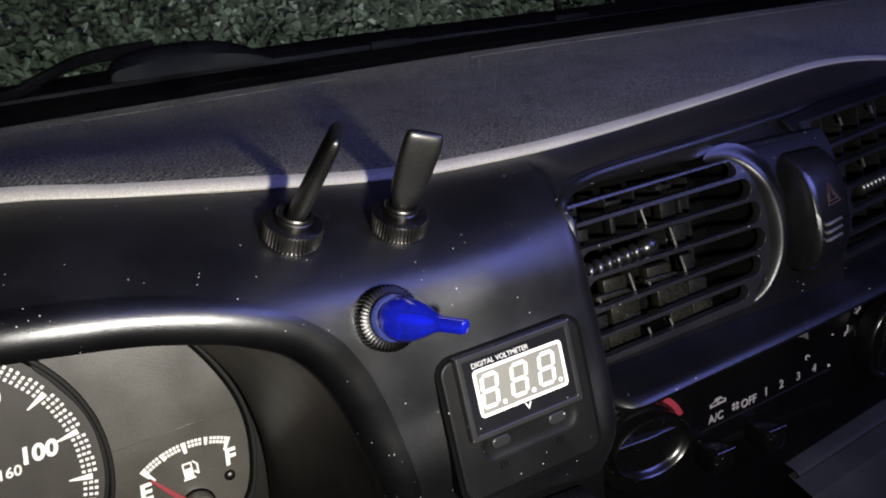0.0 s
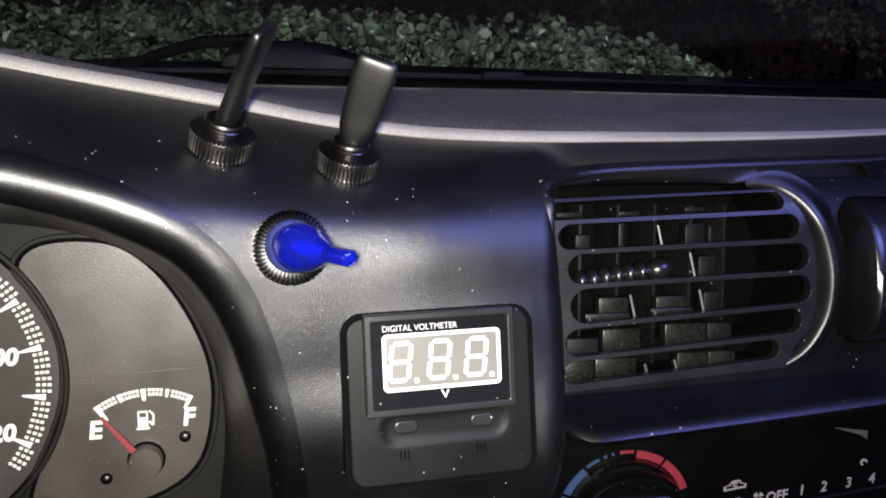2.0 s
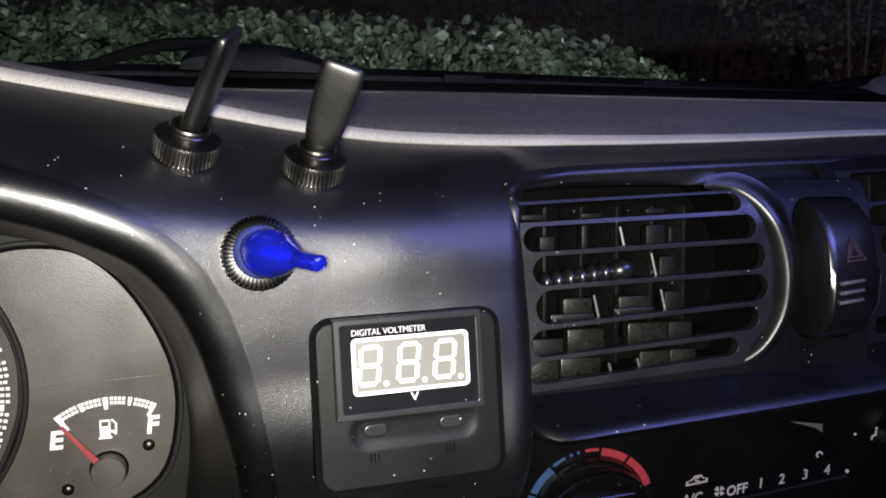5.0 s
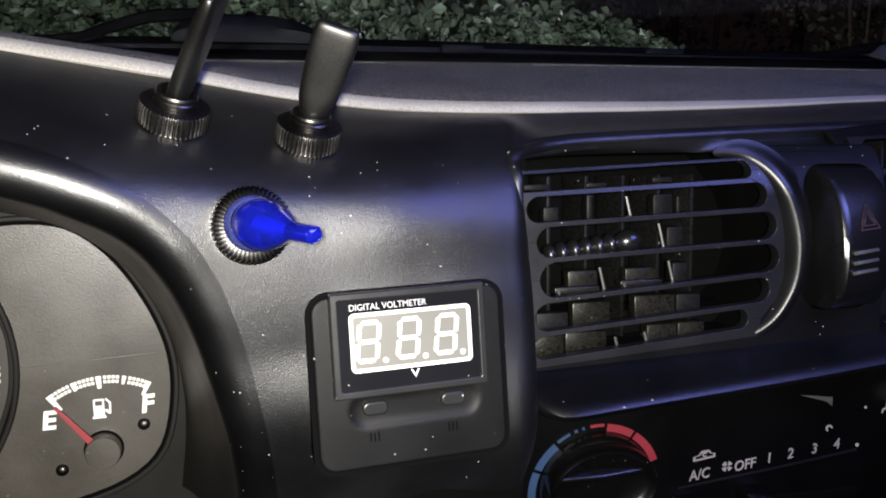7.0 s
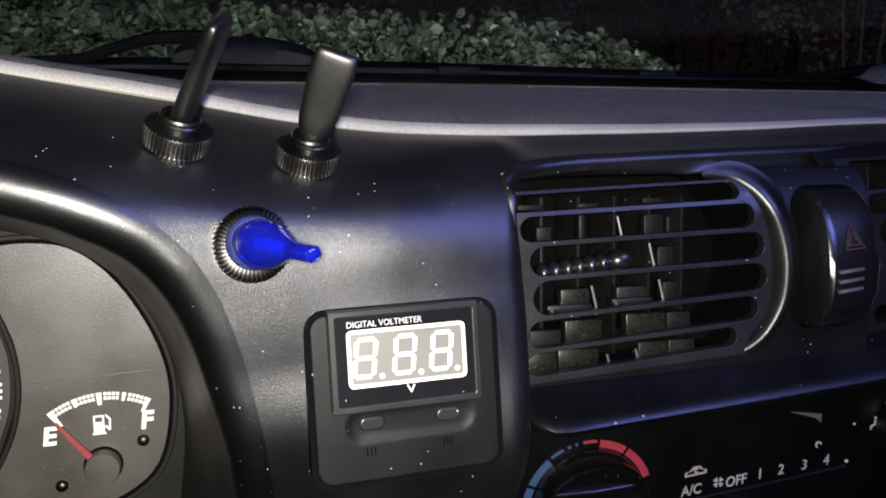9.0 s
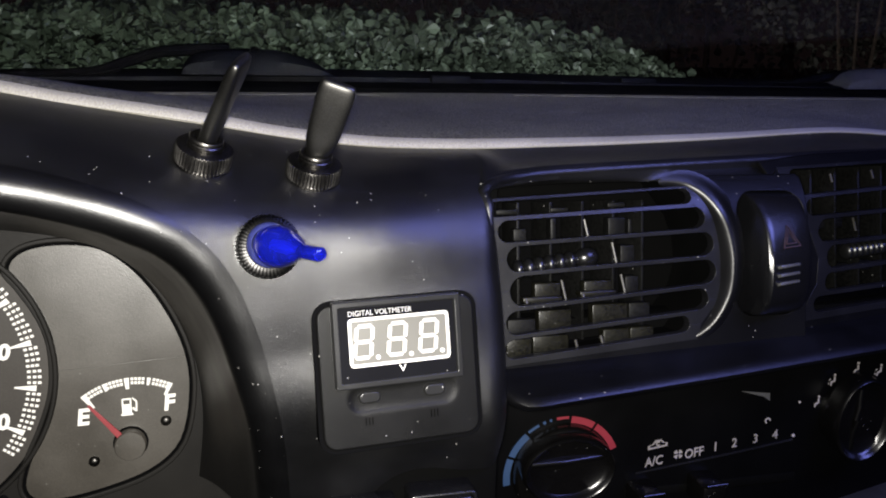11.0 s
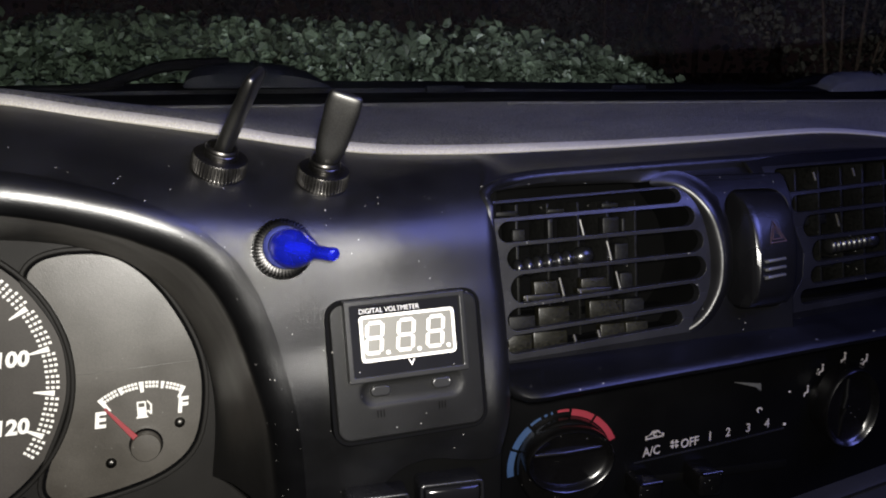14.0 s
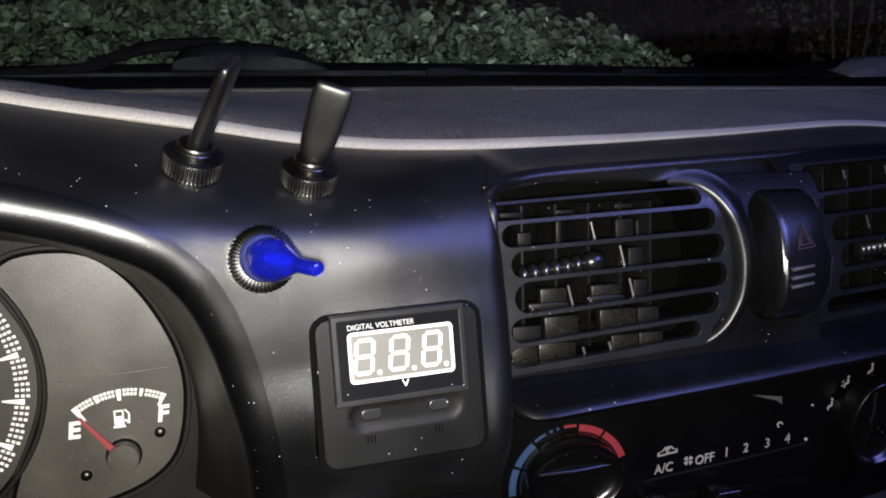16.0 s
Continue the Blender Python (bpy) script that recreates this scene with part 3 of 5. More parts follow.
for i in range(161):
    x = X0 + (RIGHT - X0) * (i / 160) ** 2
    swell = max(0.0, min(1.0, (x - X0) / 0.026))
    swell = swell * swell * (3 - 2 * swell)
    y1, z1 = along(RIDGE, x)
    row = []
    for s in [0.0] + sorted(c for c in cuts if c < S0 - 0.01):
        xs = x + (panel_edge(s) - X0) * (1 - swell)
        y0, z0 = along(LIP, xs)
        if s == 0:
            row.append(Vector((xs, y0 + 0.006, z0 - 0.001)))
        p = skin(panel_edge(s), s)
        fy, fz = (p.y - TOP_A.y) / (TOP_B.y - TOP_A.y), (p.z - TOP_A.z) / (TOP_B.z - TOP_A.z)
        if i == 0:
            row.append(p)
            continue
        row.append(Vector((xs, y0 + (y1 - y0) * fy, z0 + (z1 - z0) * fz - 0.0040 * swell * math.sin(math.pi * min(1, fy * 1.08)) ** 0.8 + 0.0008 * swell * fy)))
    row += [Vector((x, y1, z1 + 0.0008 * swell)), Vector((x, y1 - 0.0013 * swell, z1 - 0.0004)), Vector((x + 0.0006 * (1 - swell), y1 - 0.0024 * swell, z1 - 0.0016)), Vector((x + 0.0014 * (1 - swell), y1 - 0.0022 * swell, z1 - 0.0042))]
    b = row[-1]
    turn = max(0.0, min(1.0, (x - 0.172) / 0.018))
    turn = turn * turn * (3 - 2 * turn)
    deep = max(0.0, min(1.0, (0.135 - x) / 0.015))
    foot = (FL @ Vector((x + 0.002 * (1 - swell), 0.0340, bow(0.034) + 0.0003 - 0.006 * deep))).lerp(FR @ Vector(((x - 0.188) / math.cos(radians(12)), 0.0345 + 0.0040 * turn, bow(0.0345 + 0.0040 * turn) + 0.0003)), turn)
    for f in (0.3, 0.6, 0.85, 1.0):
        q = b.lerp(foot, f)
        q.z -= 0.0010 * math.sin(math.pi * f)
        row.append(q)
    rows.append(row)
moulding = bmesh.new()
for k, shape in enumerate((panel_skin, return_skin, lathe_loft(rows))):
    me = bpy.data.meshes.new("moulding")
    shape.to_mesh(me)
    shape.free()
    moulding.from_mesh(me)
    bpy.data.meshes.remove(me)
bmesh.ops.remove_doubles(moulding, verts=moulding.verts, dist=0.00012)
bmesh.ops.recalc_face_normals(moulding, faces=moulding.faces)
part("driver_panel", moulding, PANEL, dash, "smooth black driver-side panel with a deep gauge opening and a ridge over the vents")

# bead that runs along the ridge, round the corner and down the panel's end
path = [(x, float(along(RIDGE, x)[0]) - 0.0004, float(along(RIDGE, x)[1]) - 0.0016) for x in (0.30, 0.25, 0.19, 0.14, 0.10, 0.07, 0.055, 0.047)]
path += [(0.0425, 0.0385, 1.1500), (0.0389, 0.0350, 1.1488), (0.0371, 0.0325, 1.1465)]
part("corner_block", box(0.030, 0.048, 0.050, 0.056, 1.128, 1.1495), DEEP, dash)
for s, sink in ((3.25, 0.2), (3.6, 0.35), (4.0, 0.5), (4.6, 0.8)):
    p = skin(panel_edge(s), s)
    w = float(along([(2.6, 0.0010), (2.85, 0.0036), (3.2, 0.0050), (4.0, 0.0073), (5.0, 0.0090)], s)[0])
    path.append((p.x + 0.80 * w - 0.0016 * sink, p.y + 0.46 * w + 0.0030 * sink, p.z))
bead = spline(path, 90)
part("bead", tube([tuple(q) for q in bead], [0.0021 + 0.0006 * math.exp(-((i - 64) / 8) ** 2) - (0.0010 * (i - 70) / 19 if i > 70 else 0.0) for i in range(90)], 14), PANEL, dash, "rounded black bead")

# shelf below the vents, its nose rounded
SHELF = [(0.036, 0.034, 1.0712), (0.0425, 0.026, 1.0705), (0.046, 0.0165, 1.0692), (0.050, 0.0108, 1.0686), (0.056, 0.0090, 1.0686), (0.07, 0.0096, 1.0695), (0.09, 0.0114, 1.0703), (0.11, 0.0130, 1.0712), (0.13, 0.0146, 1.0721), (0.15, 0.0168, 1.0727), (0.19, 0.0220, 1.0738), (0.25, 0.0300, 1.0750), (0.35, 0.040, 1.076), (0.95, 0.05, 1.07)]
rows = []
for i in range(121):
    x = 0.0425 + (0.62 - 0.0425) * i / 120
    y, z = along(SHELF, x)
    yb = 0.0350 + max(0.0, x - 0.185) * 0.2126
    zb = 1.0735 + 0.045 * max(0.0, min(x, 0.19) - 0.05)
    mid = [(yb + (y + 0.003 - yb) * f, zb + (z + 0.0009 - zb) * f) for f in (0.25, 0.5, 0.75, 0.92)]
    row = [(yb + 0.02, zb + 0.001), (yb, zb), *mid, (y + 0.0014, z + 0.0003), (y, z - 0.0014), (y + 0.0008, z - 0.0034), (y + 0.0030, z - 0.0046), (min(y + 0.012, 0.052), z - 0.0060), (0.056, z - 0.0075)]
    rows.append([Vector((x, a, b)) for a, b in row])
part("shelf", lathe_loft(rows), SHELF_PLASTIC, dash, "black rounded shelf under the vents")


# slots of the vents: lines of the slats at two places across, then the slot ends
LINES_L = [(0.0459, 0.0268, 0.1219, 0.0304), (0.0521, 0.0200, 0.1265, 0.0231), (0.0541, 0.0093, 0.1324, 0.0124), (0.0575, -0.0030, 0.1338, 0.0004), (0.0564, -0.0174, 0.1328, -0.0121), (0.0540, -0.0293, 0.1304, -0.0233), (0.0506, -0.0387, 0.1279, -0.0317)]
ENDS_L = [(0.0432, 0.1343), (0.0468, 0.1397), (0.0505, 0.1439), (0.0517, 0.1452), (0.0500, 0.1416), (0.0495, 0.1329)]
LINES_R = [(0.0108, 0.0373, 0.0846, 0.0378), (0.0090, 0.0245, 0.0745, 0.0260), (0.0156, 0.0146, 0.0718, 0.0150), (0.0191, 0.0021, 0.0716, 0.0020), (0.0211, -0.0107, 0.0714, -0.0102), (0.0156, -0.0211, 0.0713, -0.0211), (0.0085, -0.0294, 0.0712, -0.0291)]
ENDS_R = [(0.0040, 0.108), (0.0083, 0.111), (0.0151, 0.113), (0.0205, 0.114), (0.0191, 0.113), (0.0117, 0.110)]


def line_at(l, x):
    return l[1] + (l[3] - l[1]) * (x - l[0]) / (l[2] - l[0])


def grille_hole(lines, ends, xa, pad, rise):
    """Outline of the opening that the slats fill, a little inside their ends."""
    right = [(e[1] + pad, (line_at(lines[k], e[1]) + line_at(lines[k + 1], e[1])) / 2) for k, e in enumerate(ends)]
    left = [(max(xa, e[0] - pad), (line_at(lines[k], e[0]) + line_at(lines[k + 1], e[0])) / 2) for k, e in enumerate(ends)]
    return [(left[0][0] - 0.001, lines[0][1] + rise), *left, (left[-1][0], lines[-1][1] - 0.0015), (right[-1][0] - 0.004, lines[-1][3] - 0.0015), *right[::-1], (right[0][0] - 0.004, lines[0][3] + rise * 0.6)]


HOLE_L = grille_hole(LINES_L, ENDS_L, 0.036, 0.0042, 0.0075)
HOLE_R = grille_hole(LINES_R, ENDS_R, -0.02, 0.0022, 0.0005)
notch = [(0.0345, 0.0300)] + HOLE_L[1:-1] + [(0.1385, 0.0364)]
part("centre_fascia", bowed(plate([[(0.0345, -0.050), *notch, (0.1890, 0.0364), (0.1905, 0.0350), (0.1905, -0.050)][::-1], rrect(0.0325, 0.0550, 0.009, 0.1718, 0.0015)], FL, 0.003, 0.0006), FL), FASCIA, dash, "black centre fascia round vent and hazard switch")
part("side_fascia", bowed(plate([[(-0.006, -0.050), (0.40, -0.046), (0.40, 0.0440), (0.03, 0.0440), (-0.0075, 0.0415)], HOLE_R], FR, 0.003, 0.0006), FR), FASCIA, dash, "black fascia round the passenger-side vent")

# recessed control panel and lower trims
part("control_recess", box(0.0425, 0.62, 0.058, 0.07, 0.90, 1.085, 0.001), DEEP, dash)
rows = []
for i in range(41):
    x = 0.18 + (0.62 - 0.18) * i / 40
    z = 0.972 + 0.23 * (x - 0.2119)
    rows.append([Vector((x, 0.056, z + 0.002)), Vector((x, 0.047, z + 0.0015)), Vector((x, 0.0445, z)), Vector((x, 0.046, z - 0.003)), Vector((x, 0.052, z - 0.004)), Vector((x, 0.050, z - 0.0045)), Vector((x, 0.035, z - 0.007)), Vector((x, 0.02, z - 0.03)), Vector((x, 0.015, z - 0.12))])
part("lower_trim", lathe_loft(rows), GREY_TRIM, dash, "grey lower console trim")
part("lower_panel", box(-0.040, 0.0425, 0.016, 0.03, 0.86, 1.05, 0.002), DEEP, dash)
part("inner_frame", box(-0.55, 0.9, 0.22, 0.30, 0.42, 1.12, 0.004), DEEP, dash)
part("back_cover", box(0.043, 0.6, 0.10, 0.11, 1.0, 1.150), DEEP, dash)

# ---- centre vents ----


def air_vent(M, hole, lines, ends, vanes, bars, grip, pins, rim, label):
    mx = sum(x for x, _ in hole) / len(hole)
    v = thing("air_vent", tuple(M @ Vector((mx, min(y for _, y in hole), 0))), label, "air vent", "centre air vents")
    rows = []
    for z, k in ((-0.0030, 1.0), (-0.03, 0.99), (-0.042, 0.97)):
        rows.append([M @ Vector((mx + (x - mx) * k, y * k, z + bow(y))) for x, y in hole])
    bm = lathe_loft(rows, True)
    bm.faces.new(bm.verts[-len(hole):])
    bmesh.ops.recalc_face_normals(bm, faces=bm.faces)
    part("duct", bm, DEEP, v, "black air duct")
    # slats that flare at both ends round the ends of the slots
    h, n = 0.00085, len(lines)

    def half(k, lower):
        """The lower or upper half of slot k's outline from its left to its right end."""
        xa, xb = ends[k]
        out = []
        for side, x0 in ((1, xa), (-1, xb)):
            xm = x0 + side * 0.006
            t, b = line_at(lines[k], xm) - (h if k else 0), line_at(lines[k + 1], xm) + (h if k + 2 < n else 0)
            r, mid = (t - b) / 2, (t + b) / 2
            arc = []
            for i in range(9):
                a = radians(90 * i / 8)
                dx = r * (1 - math.cos(a))
                arc.append((x0 + side * dx, mid + (-1 if lower else 1) * r * math.sin(a) + (line_at(lines[k + (1 if lower else 0)], x0 + side * dx) - line_at(lines[k + (1 if lower else 0)], xm)) * math.sin(a)))
            out.append(arc)
        wide = 0.0055
        return [(xa - wide, out[0][0][1])] + out[0] + out[1][::-1] + [(xb + wide, out[1][0][1])]

    for k in range(n):
        up = half(k - 1, True) if k else [(hole[0][0] - 0.001, line_at(lines[0], hole[0][0]) + 0.0013), (ends[0][1] + 0.0055, lines[0][3] + 0.0018)]
        dn = half(k, False) if k < n - 1 else [(ends[-1][0] - 0.0055, lines[-1][1] - 0.003), (ends[-1][1] + 0.004, lines[-1][3] - 0.003)]
        part("slat", bowed(plate([dn + up[::-1]], M @ Matrix.Translation((0, 0, 0.0002)), 0.0050, 0.00012), M), SLAT, v)
    lo, hi = lines[-1][1] + 0.003, lines[0][1] - 0.001
    for x, turn in vanes:
        part("vane", box(-0.0007, 0.0007, lo, hi, -0.036, -0.018, 0.0003, M @ Matrix.Translation((x, 0, 0)) @ pose(0, 0, 0, 0, turn, 0)), VANE, v)
    for x0, x1, y0, y1, z, dusty in bars:
        part("vane_block", box(x0, x1, y0, y1, z - 0.006, z, 0.0006, M), DUSTY if dusty else VANE, v, "dusty olive-grey block" if dusty else "")
    gx0, gx1, gy0, gy1, beads = grip
    g = []
    for i in range(8 * beads + 1):
        u = i / (8 * beads)
        # even ribs, then one longer knob at the free end
        small = beads - 2
        rib = u / 0.74 * small if u < 0.74 else small + (u - 0.74) / 0.26
        g.append((gx0 + (gx1 - gx0) * u, gy0 + (gy1 - gy0) * u, -0.0078, 0.0017 + 0.0024 * abs(math.sin(rib * math.pi)) ** 0.6 * (1.0 if u < 0.74 else 1.15)))
    part("thumb_grip", tube([tuple(M @ Vector(q[:3])) for q in g], [q[3] for q in g], 14), GRIP, v, "glossy black ribbed grip")
    for x, y, l, z in pins:
        part("pivot_pin", tube([tuple(M @ Vector((x, y, z))), tuple(M @ Vector((x + 0.0022 * l / 0.0104, y - l, z + 0.0005)))], 0.00058, 8), PIN, v, "worn pale pin")
    if rim:
        pts = [Vector(q) for q in spline(rim, 52)]
        rows = []
        for i, p in enumerate(pts):
            d = pts[min(i + 1, 51)] - pts[max(i - 1, 0)]
            side = Vector((d.y, -d.x, 0)).normalized()
            f = math.sin(math.pi * i / 51) ** 0.6
            row = []
            for u in (-1.0, -0.8, -0.6, -0.42, -0.26, -0.12, 0.0, 0.12, 0.26, 0.42, 0.6, 0.8, 1.0):
                w = (0.0085 if u > 0 else 0.0042) * f + 0.0004
                row.append(M @ (Vector((p.x, p.y, -0.0012 + bow(p.y))) - side * (u * w) + Vector((0, 0, (p.z + 0.0022) * math.cos(u * math.pi / 2) ** (1.0 if u < 0 else 1.6)))))
            rows.append(row)
        part("crescent_rim", lathe_loft(rows), CRESCENT_PLASTIC, v, "raised crescent rim")
    return v


CRESCENT = [(0.1215, 0.0335, -0.0020), (0.1280, 0.0337, -0.0006), (0.1350, 0.0320, 0.0004), (0.1415, 0.0270, 0.0016), (0.1468, 0.0185, 0.0028), (0.1500, 0.0085, 0.0038), (0.1512, -0.0025, 0.0044), (0.1500, -0.0150, 0.0038), (0.1448, -0.0262, 0.0022), (0.1385, -0.0325, 0.0002), (0.1330, -0.0352, -0.002)]
air_vent(FL, HOLE_L, LINES_L, ENDS_L, ((0.0625, 4), (0.0786, 8), (0.0940, 10), (0.1085, 10), (0.1225, 10)),
         [(0.0739, 0.0764, 0.0085, 0.0190, -0.012, False), (0.1013, 0.1094, 0.0095, 0.0185, -0.014, False), (0.1098, 0.1116, 0.0105, 0.0180, -0.012, False), (0.0579, 0.0637, 0.0095, 0.0147, -0.014, False),
          (0.0502, 0.0612, 0.0207, 0.0230, -0.017, False), (0.0758, 0.0841, 0.0213, 0.0233, -0.017, False), (0.1024, 0.1107, 0.0228, 0.0250, -0.017, False), (0.1076, 0.1143, -0.0041, 0.0060, -0.015, False),
          (0.0667, 0.0783, -0.0154, -0.0089, -0.012, True), (0.0605, 0.0779, -0.0169, -0.0144, -0.009, True), (0.0893, 0.1022, -0.0143, -0.0088, -0.012, True), (0.0861, 0.1030, -0.0151, -0.0129, -0.009, True), (0.1080, 0.1142, -0.0143, -0.0072, -0.011, False),
          (0.0544, 0.0668, -0.0312, -0.0241, -0.012, False), (0.0677, 0.0825, -0.0290, -0.0205, -0.010, True), (0.0922, 0.1086, -0.0277, -0.0190, -0.010, True), (0.1098, 0.1197, -0.0268, -0.0193, -0.011, False),
          (0.0529, 0.0640, -0.0400, -0.0320, -0.009, True), (0.0650, 0.0812, -0.0392, -0.0315, -0.010, True), (0.0969, 0.1090, -0.0372, -0.0300, -0.009, True), (0.1100, 0.1211, -0.0362, -0.0300, -0.010, True)],
         (0.0555, 0.0930, -0.0024, 0.0026, 8), ((0.0995, 0.0082, 0.0104, -0.0062), (0.0884, 0.0182, 0.0078, -0.010), (0.0768, -0.0072, 0.0090, -0.0070), (0.1040, -0.0058, 0.0090, -0.0070), (0.0612, -0.0148, 0.0022, -0.0080), (0.0868, -0.0135, 0.0022, -0.0080), (0.0826, -0.0330, 0.0042, -0.0060), (0.0942, -0.0318, 0.0040, -0.0060)), CRESCENT, "black slatted air vent with dusty vanes in the dash")
air_vent(FR, HOLE_R, LINES_R, ENDS_R, ((0.012, -8), (0.0285, -8), (0.0450, -8), (0.0615, -8), (0.0780, -8), (0.0945, -8)), [(0.03, 0.06, 0.006, 0.011, -0.024, False), (0.02, 0.09, -0.0175, -0.0125, -0.024, False)],
         (0.0405, 0.0760, -0.0038, -0.0030, 9), ((0.0086, 0.0335, 0.0040, -0.012), (0.0370, 0.0340, 0.0042, -0.012), (0.0653, 0.0345, 0.0042, -0.012), (0.0500, 0.0120, 0.0065, -0.010), (0.0215, 0.0000, 0.0080, -0.008)), None, "black slatted air vent on the passenger side of the hazard switch")

# ---- hazard switch ----
hz = thing("hazard_switch", (0.1705, 0.05, 1.09), "black rocker hazard switch with a faint red triangle", "switch")
prof = spline([(0.052, 1.1425), (0.0450, 1.1412), (0.0378, 1.1375), (0.0318, 1.1310), (0.0278, 1.1230), (0.0252, 1.1140), (0.0242, 1.1050), (0.0254, 1.0975), (0.0315, 1.0910), (0.050, 1.089)], 30)
PROF_Y = sorted((float(q[1]), float(q[0])) for q in prof)
FACE_K = [(0.1610, 0.02), (0.1611, 0.55), (0.1614, 0.86), (0.1620, 0.965), (0.1632, 1.0), (0.1652, 0.992), (0.1680, 0.975), (0.1760, 0.925), (0.1822, 0.875), (0.1844, 0.83), (0.1856, 0.70), (0.1861, 0.42), (0.1862, 0.02)]


def rocker_face(x, z):
    y = float(np.interp(z, [q[0] for q in PROF_Y], [q[1] for q in PROF_Y]))
    return 0.052 + (y - 0.052) * float(np.interp(x, [q[0] for q in FACE_K], [q[1] for q in FACE_K]))


rows = []
for x, k in FACE_K:
    rows.append([Vector((x, 0.052 + (y - 0.052) * k, 1.116 + (z - 1.116) * (0.93 + 0.07 * k))) for y, z in prof])
rocker = part("rocker", lathe_loft(rows, False, False), SATIN, hz, "smooth black rocker")
part("well", box(0.150, 0.194, 0.058, 0.062, 1.083, 1.146), DEEP, hz)
HF = facing(0.1728, rocker_face(0.1728, 1.1258) - 0.0006, 1.1258, 26, 17)


def ring_triangle(s, w):
    tri = [(0, s), (-s * 0.9, -s * 0.62), (s * 0.9, -s * 0.62)]
    k = 1 - w
    return [tri, [(x * k, y * k) for x, y in tri][::-1]]


part("triangle", joined([plate(ring_triangle(0.0062, 0.1), HF, 0.0003), plate(ring_triangle(0.0038, 0.15), HF, 0.0003)]), RED_DIM, hz, "thin dull red warning triangle", smooth=False)
for k in range(3):
    part("rib", box(-0.0060, 0.0060, -0.0007, 0.0007, -0.002, 0.0013, 0.0005, facing(0.1715, rocker_face(0.1715, 1.1145 - 0.0036 * k), 1.1145 - 0.0036 * k, 26, 17)), RIB, hz)

# ---- heater controls ----
HV = facing(0.0013, 0.0545, -0.0006, 0)


def mark(shapes, dz=0.0005):
    return joined([plate(s, HV @ Matrix.Translation((0, 0, dz)), 0.0004) for s in shapes])


hv = thing("heater_control_panel", (0.17, 0.053, 0.97), "dark heater control panel with worn white lettering", "control panel")
part("face", box(0.046, 0.45, 0.0545, 0.0585, 0.93, 1.066, 0.001), HEATER, hv, "smooth black face")
KC = (0.0842, 1.0112)
for a0, a1, mat in ((188, 160, BLUE_PRINT), (157, 131, BLUE_PRINT), (128, 116, BLUE_PRINT), (112, 109, BLUE_PRINT), (105, 103, BLUE_PRINT), (98, 86, RED), (83, 58, RED), (55, 22, RED)):
    w = 0.0022 if a0 < 130 and a0 > 95 else 0.0042
    part("temperature_mark", mark([[sector(0.0295 - w, 0.0285, a1, a0, *KC)]]), mat, hv, "blue cold mark" if mat is BLUE_PRINT else "red hot mark", smooth=False)


def oval(cx, cz, rx, rz, profile, n=56):
    """An upright oval body on the heater panel: the profile's steps are (share of the radius, height)."""
    m = facing(cx, 0.0545, cz)
    return lathe_loft([[m @ Vector((rx * k * math.cos(2 * math.pi * i / n), rz * k * math.sin(2 * math.pi * i / n), h)) for k, h in profile] for i in range(n + 1)])


def rotary(cx, cz, r, grip, label):
    """A round flange with a raised oval grip: its shift, radii and the ends of the ridge across it."""
    k = part("knob", turned([(r, 0.0), (r, 0.0045), (r * 0.985, 0.0062), (r * 0.95, 0.0070), (r * 0.5, 0.0070), (0.0001, 0.0070)], facing(cx, 0.0545, cz), 56), KNOB, hv, label)
    dx, dz, rx, rz, ridge = grip
    part("grip", oval(cx + dx, cz + dz, rx, rz, [(1.0, 0.004), (1.0, 0.0100), (0.992, 0.0120), (0.972, 0.0134), (0.945, 0.0140), (0.915, 0.0136), (0.885, 0.0122), (0.8, 0.0106), (0.4, 0.0098), (0.001, 0.0096)]), KNOB, k, "dished oval grip")
    m = facing(cx + dx, 0.0545, cz + dz)
    a, b = ridge
    part("grip_bar", tube([tuple(m @ Vector((a[0] + (b[0] - a[0]) * f, a[1] + (b[1] - a[1]) * f, 0.0106 - 0.0012 * abs(2 * f - 1)))) for f in (0, 0.1, 0.3, 0.5, 0.7, 0.9, 1)], 0.0016, 10), KNOB, k)


rotary(0.0850, 1.0122, 0.0238, (-0.0006, 0.0062, 0.0222, 0.0162, ((-0.0185, 0.0030), (0.0165, 0.0042))), "large glossy black temperature knob")
rotary(0.2362, 1.0278, 0.0165, (-0.0008, 0.0022, 0.0158, 0.0218, ((-0.0015, 0.0150), (-0.0035, -0.0160))), "glossy black air direction knob")
for txt, x, z, size in (("A/C", 0.1305, 1.0125, 0.0062), ("OFF", 0.1512, 1.0150, 0.0062), ("1", 0.1624, 1.0170, 0.0062), ("2", 0.1725, 1.0182, 0.0062), ("3", 0.1838, 1.0194, 0.0062), ("4", 0.1945, 1.0206, 0.0062)):
    part("lettering", words(txt, size * 1.08, HV @ Matrix.Translation((x, z, 0.0006)) @ pose(0, 0, 0, 0, 0, 7), 0.12, 0.00008, squeeze=0.85), HEATER_PRINT, hv, "white " + txt + " mark", smooth=False)
fan = [[sector(0.0006, 0.0024, a, a + 55, 0.1432, 1.0150, 5)] for a in (20, 110, 200, 290)]
part("fan_mark", mark(fan), HEATER_PRINT, hv, "white fan sign", smooth=False)
car = [(-0.0055, -0.0015), (-0.0055, 0.0005), (-0.003, 0.001), (-0.0015, 0.0028), (0.002, 0.0028), (0.0035, 0.001), (0.0055, 0.0005), (0.0055, -0.0015)]
